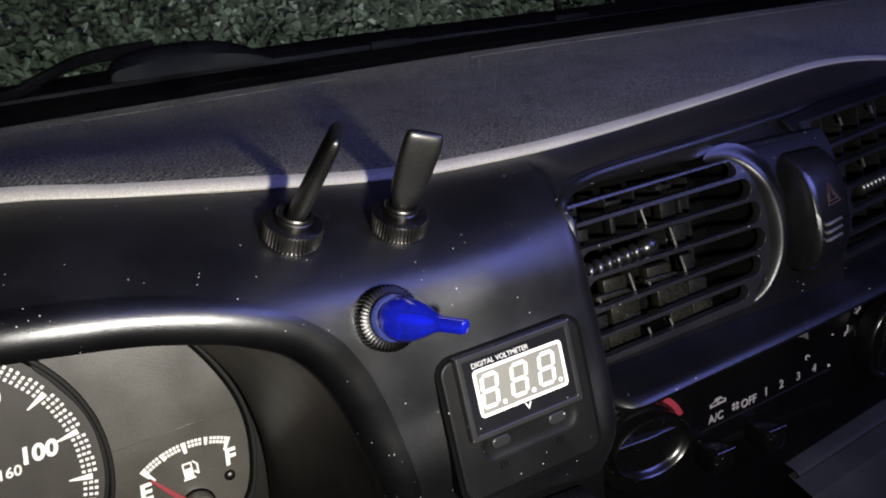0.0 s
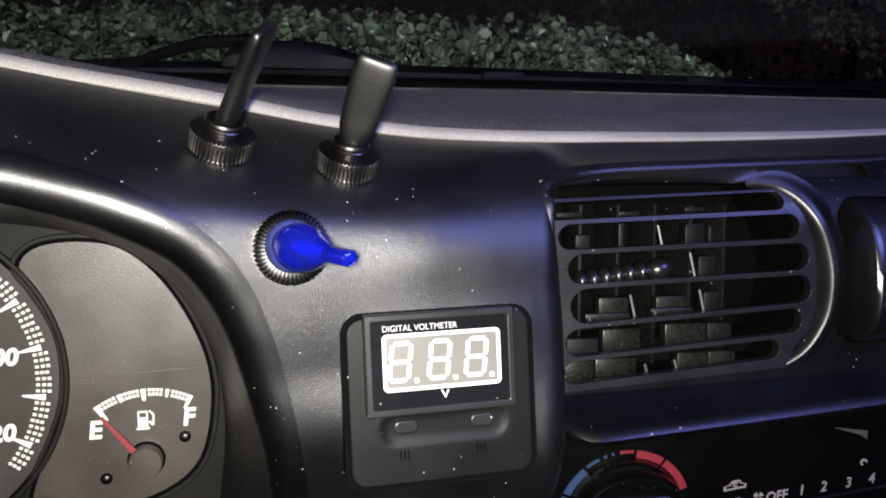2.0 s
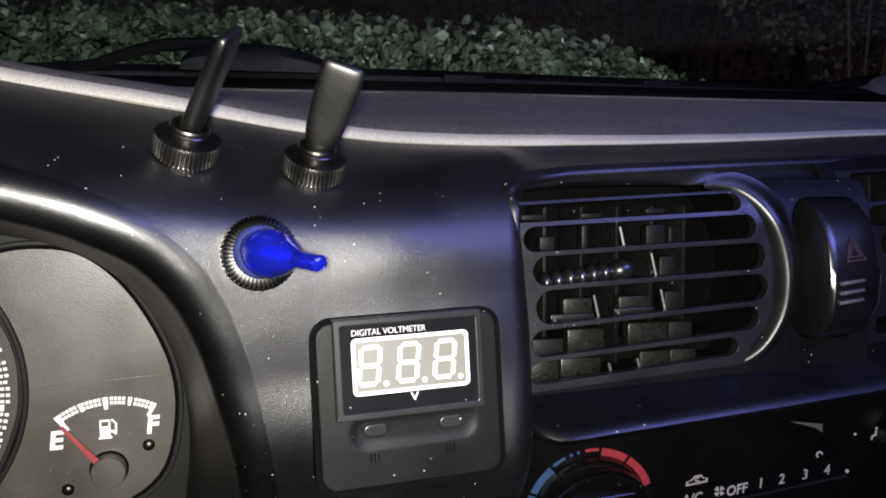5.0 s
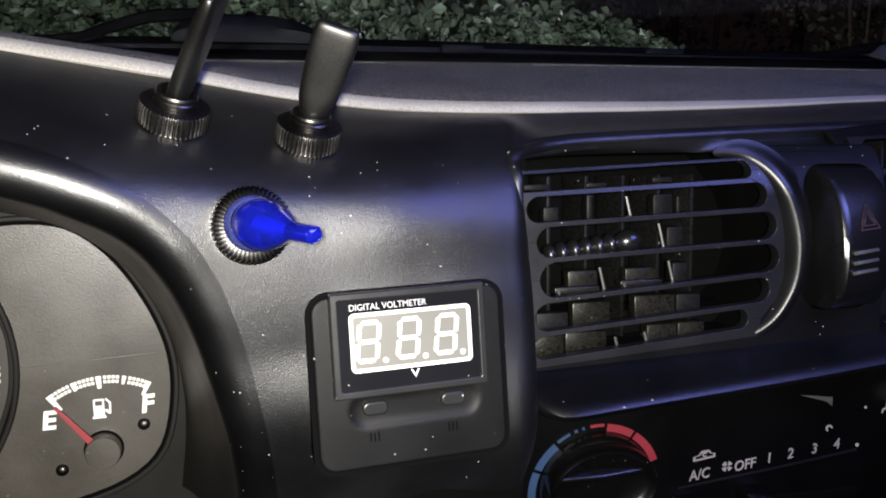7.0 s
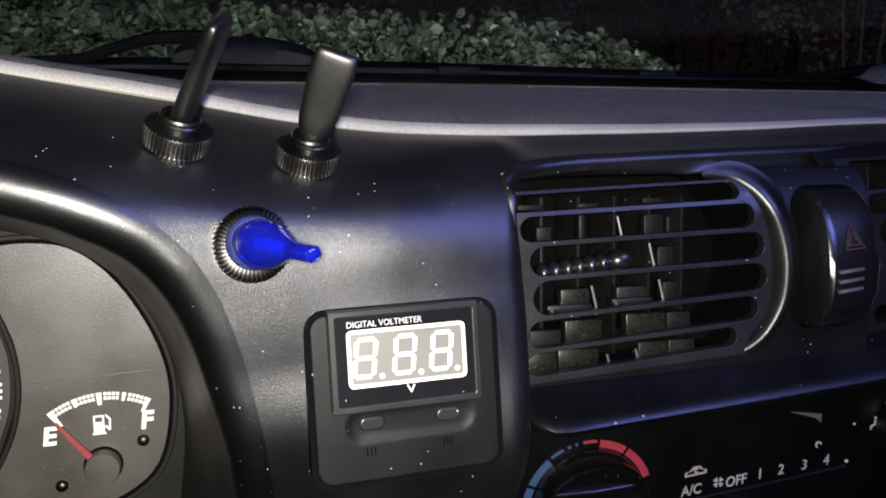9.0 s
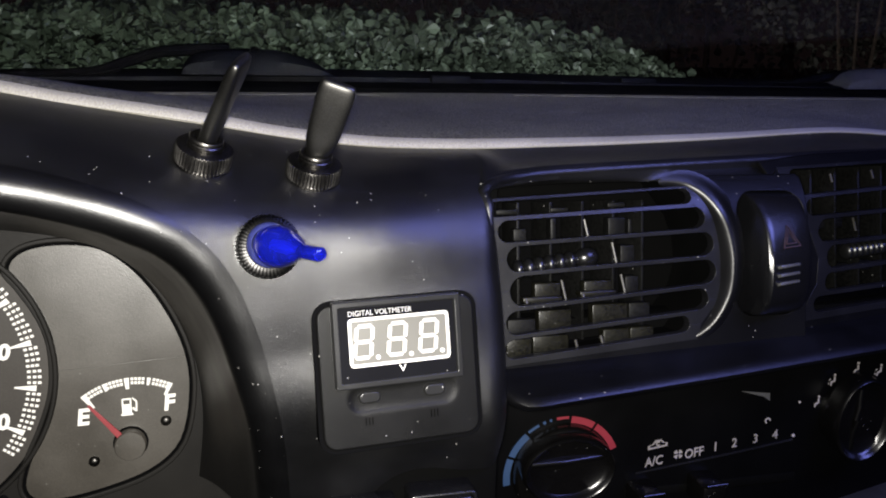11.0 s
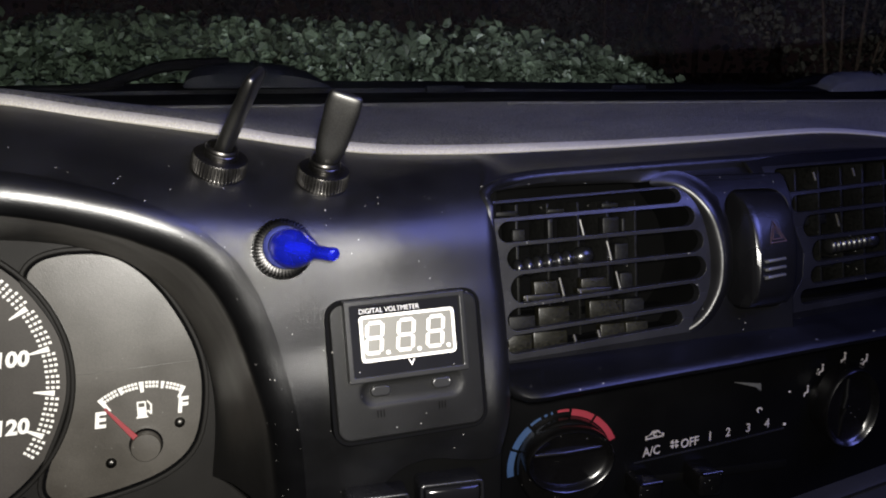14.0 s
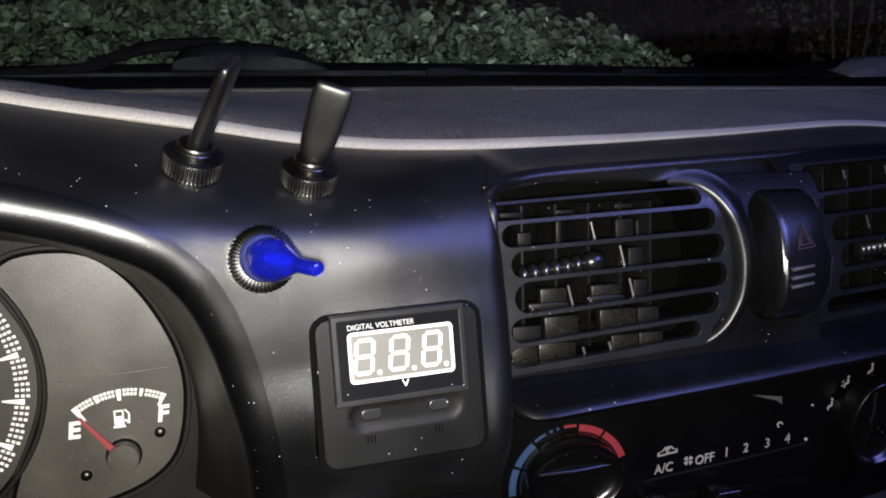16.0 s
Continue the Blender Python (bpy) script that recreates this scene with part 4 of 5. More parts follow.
part("car_mark", mark([[[(0.132 + 0.9 * x, 1.0208 + 0.12 * x + 0.95 * y) for x, y in car], [(0.132 + 0.72 * x, 1.0210 + 0.095 * x + 0.58 * y) for x, y in car][::-1]], [sector(0.0006, 0.0012, 40, 330, 0.1322, 1.0215, 8)]]), HEATER_PRINT, hv, "white recirculation car sign", smooth=False)
for x, z, full in ((0.2234, 1.0472, 1), (0.2359, 1.0525, 0), (0.2493, 1.0505, 1), (0.2160, 1.0362, 0)):
    # seated figure: head, back and bent legs, with air arrows beside it
    def seated(px, pz):
        return x + 0.9 * (px * 0.94 - pz * 0.34), z + 0.9 * (px * 0.34 + pz * 0.94)
    strokes = [[[seated(*q) for q in ((0.0012, 0.0018), (0.0019, 0.0016), (0.0012, -0.0010), (-0.0010, -0.0012), (-0.0017, -0.0026), (-0.0023, -0.0023), (-0.0014, -0.0004), (0.0006, -0.0002))]]]
    strokes.append([circle(0.0006, *seated(0.0019, 0.0027), 10)])
    if full:
        strokes += [[[seated(*q) for q in ((-0.0026, 0.0006), (-0.0010, 0.0012), (-0.0012, 0.0018))]], [[seated(*q) for q in ((-0.0034, -0.0012), (-0.0022, -0.0010), (-0.0028, -0.0003))]]]
    part("airflow_mark", mark(strokes), PRINT_DIM, hv, smooth=False)
part("wedge_mark", mark([[[(0.1735, 1.0452), (0.189, 1.0432), (0.1895, 1.0390), (0.186, 1.0415)]]]), RIB, hv, "worn white wedge sign", smooth=False)
part("heat_mark", mark([[sector(0.0009, 0.0016, 0, 250, 0.1898, 1.0285, 8)]]), PRINT_DIM, hv, smooth=False)
part("dot_mark", mark([[circle(0.0008, 0.2052, 1.0192, 10)], [circle(0.0006, 0.2063, 1.0370, 8)]]), PRINT_DIM, hv, smooth=False)
# slot edge and the two sliding levers
part("slot_edge", tube([(0.1225, 0.0538, 1.0066), (0.166, 0.0536, 1.0116), (0.2060, 0.0538, 1.0166)], 0.0006, 8), SATIN, hv)
part("slot", box(0.118, 0.21, 0.0535, 0.0545, 0.994, 0.9985, 0.0003, Matrix.Translation((0, 0, 0))), DEEP, hv)
for x, z in ((0.1245, 1.0035), (0.1565, 1.0050)):
    lev = part("lever", box(x - 0.0065, x + 0.0065, 0.038, 0.055, z - 0.0125, z, 0.0022), KNOB, hv, "glossy black slide lever")
    part("lever_ridge", tube([(x - 0.005, 0.0382, z + 0.0002), (x + 0.0055, 0.0382, z + 0.0006)], 0.0010, 10), KNOB, lev)

# ---- rocker switches under the voltmeter ----


def rocker_switch(x0, x1, ztop, label):
    s = thing("rocker_switch", ((x0 + x1) / 2, 0.0, ztop - 0.04), label, "switch", "rocker switches")
    w, cx = x1 - x0, (x0 + x1) / 2
    m = facing(cx, -0.0035, ztop - 0.018, 8)
    part("frame", plate([rrect(w, 0.036, 0.002), rrect(w - 0.003, 0.033, 0.0015)[::-1]], m, 0.014, 0.0006), SATIN, s)
    prof = spline([(-0.0165, -0.006), (-0.0155, -0.0015), (-0.006, -0.0025), (0.006, -0.0015), (0.0135, 0.0005), (0.0160, -0.001), (0.0165, -0.006)], 20)
    rows = []
    for x, k in ((-w / 2 + 0.0017, -0.004), (-w / 2 + 0.0022, -0.0008), (-w / 2 + 0.004, 0.0), (w / 2 - 0.004, 0.0), (w / 2 - 0.0022, -0.0008), (w / 2 - 0.0017, -0.004)):
        rows.append([m @ Vector((x, a, b + k)) for a, b in prof])
    part("rocker", lathe_loft(rows), GLOSS, s)
    return s, m


rocker_switch(-0.0255, -0.0005, 1.0375, "blank glossy black rocker switch below the voltmeter")
s2, m2 = rocker_switch(0.0035, 0.0295, 1.0400, "glossy black rocker switch with a white defroster sign")
part("defroster_mark", joined([plate([rrect(0.0085, 0.0065, 0.0008), rrect(0.0072, 0.0052, 0.0005)[::-1]], m2 @ pose(0.0038, 0.0030, -0.0006, 6, 0, 0), 0.0006), plate([rrect(0.0006, 0.005, 0.0002, 0.002, 0)], m2 @ pose(0.0038, 0.0017, -0.0006, 6, 0, 0), 0.0006), plate([rrect(0.0006, 0.005, 0.0002, -0.001, 0)], m2 @ pose(0.0038, 0.0017, -0.0006, 6, 0, 0), 0.0006)]), PRINT, s2, smooth=False)

# ---- instrument cluster ----
ic = thing("instrument_cluster", (-0.2, 0.14, 0.95), "instrument cluster with speedometer and fuel gauge in a deep hood", "instrument cluster")
CF = facing(-0.1188, 0.1308, 1.0445, 7, 5) @ Matrix.Translation((0.12, -1.045, 0))
part("mask", plate([[(-0.42, 0.93), (-0.03, 0.93), (-0.03, 1.16), (-0.42, 1.16)]], CF @ Matrix.Translation((0, 0, -0.0025)), 0.008), MASK, ic, "dark brownish-grey mask", smooth=False)
POD = [(-0.1640, 1.0985), (-0.1575, 1.1060), (-0.1428, 1.1085), (-0.1248, 1.1058), (-0.1097, 1.0942), (-0.0973, 1.0758), (-0.0885, 1.0536), (-0.0868, 1.0316), (-0.0925, 1.0064), (-0.108, 0.9928), (-0.134, 0.9855), (-0.1562, 0.9838), (-0.1643, 0.9900), (-0.1618, 1.0031), (-0.1535, 1.0212), (-0.1478, 1.0393), (-0.1472, 1.0604), (-0.1512, 1.0754), (-0.1590, 1.0900)]
pod = [tuple(p) for p in spline(POD, 76, True)]


def grown(loop, d):
    """The outline moved outwards by d."""
    n = len(loop)
    area = sum(loop[i][0] * loop[(i + 1) % n][1] - loop[(i + 1) % n][0] * loop[i][1] for i in range(n))
    sg = 1 if area > 0 else -1
    out = []
    for i in range(n):
        (ax, ay), (bx, by) = loop[i - 1], loop[(i + 1) % n]
        l = math.hypot(bx - ax, by - ay)
        out.append((loop[i][0] + sg * d * (by - ay) / l, loop[i][1] - sg * d * (bx - ax) / l))
    return out


fg = part("fuel_gauge", plate([pod], CF, 0.002), FACE, ic, "grey-brown fuel gauge face", smooth=False)
part("pod_groove", plate([grown(pod, 0.0014), grown(pod, -0.0002)[::-1]], CF @ Matrix.Translation((0, 0, 0.0002)), 0.0012), RUBBER, ic, "black groove round the gauge", smooth=False)
part("pod_rim", plate([grown(pod, 0.0036), grown(pod, 0.0013)[::-1]], CF @ Matrix.Translation((0, 0, 0.0014)), 0.003, 0.0006), MASK, ic)
HUB = (-0.1160, 1.0080)
part("face_step", plate([[(-0.1468, 1.0470), (-0.0880, 1.0488), (-0.0880, 1.0494), (-0.1468, 1.0476)]], CF @ Matrix.Translation((0, 0, 0.0004)), 0.0006), FACE, fg, smooth=False)
marks = []
ARC, AR = (HUB[0] + 0.0019, HUB[1] - 0.0070), 0.0400
TICKS = (124.0, 108.5, 93.0, 77.7, 62.3)
for a, r0, w in zip(TICKS, (0.0318, 0.0362, 0.0345, 0.0362, 0.0333), (0.0024, 0.0018, 0.0024, 0.0018, 0.0020)):
    c, s = math.cos(radians(a)), math.sin(radians(a))
    marks.append([[(ARC[0] + r0 * c - w * s * 0.32, ARC[1] + r0 * s + w * c * 0.32), (ARC[0] + r0 * c + w * s * 0.32, ARC[1] + r0 * s - w * c * 0.32), (ARC[0] + AR * c + w * s * 0.5, ARC[1] + AR * s - w * c * 0.5), (ARC[0] + AR * c - w * s * 0.5, ARC[1] + AR * s + w * c * 0.5)]])
for k in range(24):
    a = 122 - 58 * k / 23
    if min(abs(a - q) for q in TICKS) < 1.5:
        continue
    for r in (0.0373, 0.0393):
        marks.append([sector(r - 0.0007, r + 0.0007, a - 0.95, a + 0.95, *ARC, 1)])
part("fuel_scale", joined([plate(s, CF @ Matrix.Translation((0, 0, 0.0004)), 0.0003) for s in marks]), PRINT, fg, "white dotted fuel scale", smooth=False)
for txt, x, z in (("E", -0.1372, 1.0232), ("F", -0.0972, 1.0262)):
    part("letter", words(txt, 0.0112, CF @ Matrix.Translation((x, z, 0.0006)), 0.12, 0.0004), PRINT, fg, "white letter " + txt, smooth=False)
PX, PZ = -0.1158, 1.0268
pump = [[rrect(0.0044, 0.0078, 0.0004, PX - 0.001, PZ), rrect(0.003, 0.0022, 0.0002, PX - 0.001, PZ + 0.002)[::-1]], [rrect(0.0056, 0.0009, 0.0002, PX - 0.001, PZ - 0.0043)], [[(PX + 0.0014, PZ - 0.001), (PX + 0.0026, PZ - 0.001), (PX + 0.003, PZ - 0.0032), (PX + 0.0038, PZ - 0.0030), (PX + 0.0040, PZ + 0.002), (PX + 0.002, PZ + 0.0042), (PX + 0.0016, PZ + 0.0036), (PX + 0.0032, PZ + 0.0018), (PX + 0.0031, PZ - 0.0016), (PX + 0.0014, PZ - 0.0016)]]]
part("pump_mark", joined([plate(s, CF @ Matrix.Translation((0, 0, 0.0004)), 0.0003) for s in pump]), PRINT, fg, "white fuel pump sign", smooth=False)
nd = part("needle", plate([[(-0.1190, 1.0140), (-0.1213, 1.0120), (-0.1343, 1.0300), (-0.1333, 1.0308)]], CF @ Matrix.Translation((0, 0, 0.0052)), 0.001, 0.0002), NEEDLE, ic, "red needle resting near empty", smooth=False)
part("needle_hub", turned([(0.0074, 0.0), (0.0074, 0.0055), (0.0070, 0.0064), (0.0001, 0.0066)], CF @ Matrix.Translation((*HUB, 0)), 40), FACE, ic, "round grey-brown hub cap")
part("hub_gap", plate([circle(0.0083, *HUB, 40), circle(0.0073, *HUB, 40)[::-1]], CF @ Matrix.Translation((0, 0, 0.0006)), 0.001), RUBBER, ic, "dark gap round the hub cap", smooth=False)
for x, z in ((-0.1334, 1.0005), (-0.0989, 1.0172)):
    sc = part("screw", turned([(0.0027, 0.0), (0.0026, 0.0008), (0.0019, 0.0016), (0.0010, 0.0020), (0.0001, 0.0021)], CF @ Matrix.Translation((x, z, 0)), 20), CHROME_WORN, ic, "small dark domed screw")

# speedometer: centre, then angle of a speed
SC, SR = (-0.2210, 1.0497), 0.0652


def speed_angle(v):
    return 11.6 - (v - 100) * 1.97


sp = part("speedometer", plate([circle(0.0712, *SC, 96)], CF @ Matrix.Translation((0, 0, 0.0012)), 0.002), DIAL, ic, "black speedometer dial", smooth=False)
part("speedometer_groove", plate([circle(0.0725, *SC, 96), circle(0.0712, *SC, 96)[::-1]], CF @ Matrix.Translation((0, 0, 0.0010)), 0.002), RUBBER, ic, smooth=False)
part("speedometer_ring", plate([circle(0.0748, *SC, 96), circle(0.0724, *SC, 96)[::-1]], CF @ Matrix.Translation((0, 0, 0.0022)), 0.003, 0.0008), MASK, ic)
marks = []
v = 40.0
while v <= 125:
    a = speed_angle(v)
    if v % 10 == 0:
        w0, w1 = 0.35, 1.25
        r0, r1 = (0.0560, 0.0655)
        pts = []
        for r, w in ((r0, w0), (r1, w1)):
            pts += [(SC[0] + r * math.cos(radians(a - w)), SC[1] + r * math.sin(radians(a - w))), (SC[0] + r * math.cos(radians(a + w)), SC[1] + r * math.sin(radians(a + w)))]
        marks.append([[pts[0], pts[1], pts[3], pts[2]]])
    else:
        for r in ((0.0622, 0.0646, 0.0668) if v % 5 else (0.0620, 0.0640, 0.0660)):
            marks.append([sector(r - 0.00075, r + 0.00075, a - 0.55, a + 0.55, *SC, 1)])
    v += 1.25
part("speed_scale", joined([plate(s, CF @ Matrix.Translation((0, 0, 0.0016)), 0.0003) for s in marks]), PRINT, sp, "white dotted speed scale", smooth=False)
for txt, x, z, size in (("80", -0.1868, 1.0880, 0.0104), ("100", -0.1742, 1.0590, 0.0104), ("120", -0.1770, 1.0254, 0.0104), ("160", -0.1868, 1.0540, 0.0066)):
    part("number", words(txt, size, CF @ Matrix.Translation((x, z, 0.0018)), 0.15, 0.0004 if size > 0.01 else 0.0001), PRINT, sp, "white number " + txt, smooth=False)
part("dot", plate([circle(0.0007, -0.1798, 1.0567, 12)], CF @ Matrix.Translation((0, 0, 0.0016)), 0.0003), PRINT, sp, smooth=False)
# trip reset pin
part("reset_pin", turned([(0.0042, -0.002), (0.0042, 0.001), (0.0026, 0.0012), (0.0026, 0.016), (0.002, 0.0175), (0.0001, 0.0178)], pose(-0.1712, 0.132, 0.9895, 112, 0, -14), 20), GLOSS, ic, "black trip reset pin")

# ---- digital voltmeter ----
VM = facing(-0.0008, 0.0002, 1.1012, 13.1, 5.0) @ pose(0, 0, 0, 0, 0, 0.8)
vm = thing("digital_voltmeter", (0.0, 0.004, 1.064), "black panel digital voltmeter with pale segments and two buttons", "voltmeter")


def on(x, y, z=0.0):
    return VM @ Matrix.Translation((x, y, z))


PW, PH = 0.0577, 0.0512
outer = rrect(PW, PH, 0.005, 0.0006, -0.0114)
part("gasket", plate([grown(outer, 0.0014), rrect(PW - 0.002, PH - 0.002, 0.0045, 0.0006, -0.0114)[::-1]], on(0, 0, -0.0042), 0.006), RUBBER, vm, "black gap round the plate", smooth=False)
recess = rrect(0.0400, 0.0098, 0.0046, 0.0012, -0.0200)
part("mounting_plate", plate([outer, recess[::-1]], on(0, 0, -0.0030), 0.006, 0.0009, 3), PLATE, vm, "finely grained black mounting plate")
rows = [[VM @ Vector((x, y, z)) for x, y in grown(recess, d)] for d, z in ((0.0014, -0.00297), (0.0008, -0.00298))]
for k, z in ((1.0, -0.00305), (0.93, -0.0032), (0.82, -0.0034), (0.66, -0.0036), (0.4, -0.0037)):
    rows.append([VM @ Vector((0.0012 + (x - 0.0012) * (0.75 + 0.25 * k), -0.0200 + (y + 0.0200) * k, z)) for x, y in recess])
bm = lathe_loft(rows, True)
bm.faces.new(bm.verts[-len(recess):])
bmesh.ops.recalc_face_normals(bm, faces=bm.faces)
part("button_recess", bm, PLATE, vm)
for x in (-0.0112, 0.0127):
    part("button", plate([rrect(0.0078, 0.0042, 0.0020, x, -0.0193)], on(0, 0, -0.0022), 0.004, 0.0007, 3), BEZEL, vm, "small rounded black button")
bw, bh = 0.0464, 0.0305
part("bezel", plate([rrect(bw, bh, 0.0006), rrect(bw - 0.0045, bh - 0.0045, 0.0004)[::-1]], on(0, 0, 0.0006), 0.005, 0.0005, 2), BEZEL, vm, "worn square-edged bezel", smooth=False)
part("display_film", plate([rrect(bw - 0.0044, bh - 0.0044, 0.0003)], on(0, 0, -0.0003), 0.003), FILM, vm, "glossy black window", smooth=False)
WX, WY, WW, WH = 0.0004, 0.0006, 0.0366, 0.0172
part("display_ground", plate([rrect(WW - 0.001, WH - 0.001, 0.001, WX, WY)], on(0, 0, -0.0001), 0.0006), LCD, vm, "grey-olive display ground", smooth=False)
part("display_border", plate([rrect(WW, WH, 0.0016, WX, WY), rrect(WW - 0.0022, WH - 0.0022, 0.0008, WX, WY)[::-1]], on(0, 0, 0.0001), 0.0006), SEGMENT, vm, "white rounded border", smooth=False)


def segment(x0, y0, x1, y1, w):
    """A six-sided bar of a digit."""
    dx, dy = x1 - x0, y1 - y0
    l = math.hypot(dx, dy)
    dx, dy, h = dx / l, dy / l, w / 2
    return [(x0, y0), (x0 + h * dx - h * dy, y0 + h * dy + h * dx), (x1 - h * dx - h * dy, y1 - h * dy + h * dx), (x1, y1), (x1 - h * dx + h * dy, y1 - h * dy - h * dx), (x0 + h * dx + h * dy, y0 + h * dy - h * dx)][::-1]


for cx in (-0.0126, -0.0006, 0.0109):
    hw, hh, sl, e = 0.0029, 0.0055, 0.0007, 0.00025
    P = lambda a, b: (cx + a * hw + b * sl, WY + 0.0002 + b * hh)
    bars = [((-1, 1), (1, 1)), ((-1, 0), (1, 0)), ((-1, -1), (1, -1)), ((-1, 1), (-1, 0)), ((1, 1), (1, 0)), ((-1, 0), (-1, -1)), ((1, 0), (1, -1))]
    shapes = []
    for p, q in bars:
        a, b = P(*p), P(*q)
        l = math.hypot(b[0] - a[0], b[1] - a[1])
        ux, uy = (b[0] - a[0]) / l * e, (b[1] - a[1]) / l * e
        shapes.append([segment(a[0] + ux, a[1] + uy, b[0] - ux, b[1] - uy, 0.00125)])
    dg = part("digit", plate([circle(0.0008, cx + 0.0048, WY - 0.0056, 14)], on(0, 0, 0.0002), 0.0006), SEGMENT, vm, "pale seven-segment digit with a point", smooth=False)
    for s in shapes:
        part("segment", plate(s, on(0, 0, 0.0002), 0.0006), SEGMENT, dg, smooth=False)
part("lettering", words("DIGITAL VOLTMETER", 0.0026, on(-0.0178, 0.0108, 0.0001), 0.0, 0.0, align="LEFT", squeeze=0.93), LETTER, vm, "white lettering DIGITAL VOLTMETER", smooth=False)
part("unit_mark", words("V", 0.0034, on(0.0008, -0.0098, 0.0001), 0.0, 0.0, squeeze=1.2), PRINT, vm, "white letter V", smooth=False)
for x in (-0.0118, 0.0122):
    part("worn_mark", joined([plate([rrect(0.0004, 0.0028, 0.0001, x + d, -0.0278)], on(0, 0, -0.0028), 0.0004) for d in (-0.0012, 0.0, 0.0012)]), DEEP, vm, smooth=False)

# ---- toggle switches ----


def upright(at, normal, side=(1, 0, 0)):
    """A frame whose z runs along normal and whose x lies nearest to side."""
    z = Vector(normal).normalized()
    x = (Vector(side) - z * z.dot(Vector(side))).normalized()
    y = z.cross(x)
    m = Matrix((x, y, z)).transposed().to_4x4()
    m.translation = at
    return m


def lever(m, sections, n=28):
    """A paddle from (height, half width, half thickness, roundness) rows."""
    rows = []
    for h, a, b, e in sections:
        row = []
        for i in range(n):
            t = 2 * math.pi * i / n
            c, s = math.cos(t), math.sin(t)
            row.append(m @ Vector((a * math.copysign(abs(c) ** (2 / e), c), b * math.copysign(abs(s) ** (2 / e), s), h)))
        rows.append(row)
    return lathe_loft(rows, True, True)


def toggle(at, normal, tip, side, mat, label, nut_mat, blue=False):
    t = thing("toggle_switch", at, label, "toggle switch", "toggle switches")
    m = upright(at, normal)
    r = 0.0108 if blue else 0.0101
    part("knurled_nut", turned([(r * 0.96, -0.004), (r * 0.985, 0.0004), (r, 0.0008), (r, 0.0055), (r * 0.97, 0.0062), (r * 0.80, 0.0068), (r * 0.63, 0.0068), (r * 0.61, 0.0040), (0.0001, 0.0040)], m, 192, (2, 4, 0.00045)), nut_mat, t, "knurled round nut")
    part("bushing", turned([(0.0061, 0.004), (0.0061, 0.0082), (0.0057, 0.0086), (0.0060, 0.0090), (0.0060, 0.0096), (0.0056, 0.0102), (0.0046, 0.0102), (0.0043, 0.0070), (0.0001, 0.0068)], m, 40), nut_mat, t, "threaded collar")
    base = m @ Vector((0, 0, 0.0075))
    d = Vector(tip) - base
    lm = upright(base, d, side)
    L = d.length
    if blue:
        sec = [(-0.002, 0.0056, 0.0056, 2), (0.0010, 0.0067, 0.0067, 2), (0.0045, 0.0071, 0.0070, 2), (0.0080, 0.0068, 0.0064, 2), (0.0115, 0.0057, 0.0051, 2), (0.0145, 0.0043, 0.0036, 2.2), (0.0170, 0.0031, 0.0026, 2.3), (0.0192, 0.0025, 0.0021, 2.5), (L * 0.96, 0.0024, 0.0020, 2.6), (L * 0.985, 0.0021, 0.0017, 2.5), (L, 0.0012, 0.0009, 2.3)]
    else:
        sec = [(-0.002, 0.0030, 0.0030, 2), (0.003, 0.0042, 0.0031, 2.1), (0.007, 0.0055, 0.0030, 2.4), (0.012, 0.0061, 0.0028, 2.8), (0.020, 0.0065, 0.0026, 3.1), (L * 0.82, 0.0066, 0.0024, 3.4), (L * 0.94, 0.0063, 0.0021, 3.4), (L * 0.985, 0.0057, 0.0015, 3), (L, 0.0046, 0.0006, 2.6)]
    if blue:
        # added ring: its pale tint stands in for light on the chrome collar
        part("collar_glow_ring", turned([(0.0058, 0.0066), (0.0074, 0.0070), (0.0077, 0.0080), (0.0074, 0.0092), (0.0066, 0.0098), (0.0060, 0.0094)], m, 40), COLLAR_GLOW, t, "pale clear ring added for the lit collar at the lever's foot")
        part("lit_core", lever(lm, [(0.004, 0.0008, 0.0008, 2), (0.007, 0.0011, 0.0011, 2), (0.012, 0.0010, 0.0010, 2), (0.016, 0.0004, 0.0004, 2)], 16), BLUE_CORE, t, "glowing blue core")
    part("lever", lever(lm, [tuple(q) for q in spline(sec, 30 if blue else 26)], 28), mat, t, "clear blue lit lever" if blue else "flat black-chrome paddle")
    return t


def seat(x, z):
    p, n, _ = skin_at(x, z)
    return p, n


p1, n1 = seat(-0.0664, 1.1612)
toggle(p1, n1, (-0.0507, 0.0080, 1.1972), (0.25, 0.97, 0.1), CHROME, "black-chrome toggle switch, paddle edge-on, in a knurled nut", CHROME_WORN)
p2, n2 = seat(-0.0279, 1.1545)
toggle(p2, n2, (-0.0188, 0.0190, 1.1895), (0.97, -0.22, 0), CHROME, "black-chrome toggle switch with a flat paddle and knurled nut", CHROME_WORN)
p3, n3 = seat(-0.0452, 1.1350)
toggle(p3, (0.12, -0.93, 0.33), (-0.0292, -0.0240, 1.1397), (0.8, 0.4, 0.25), BLUE_LENS, "toggle switch with a lit clear blue lever", NUT_DARK, True)

# ---- hedge and wood ahead of the car ----


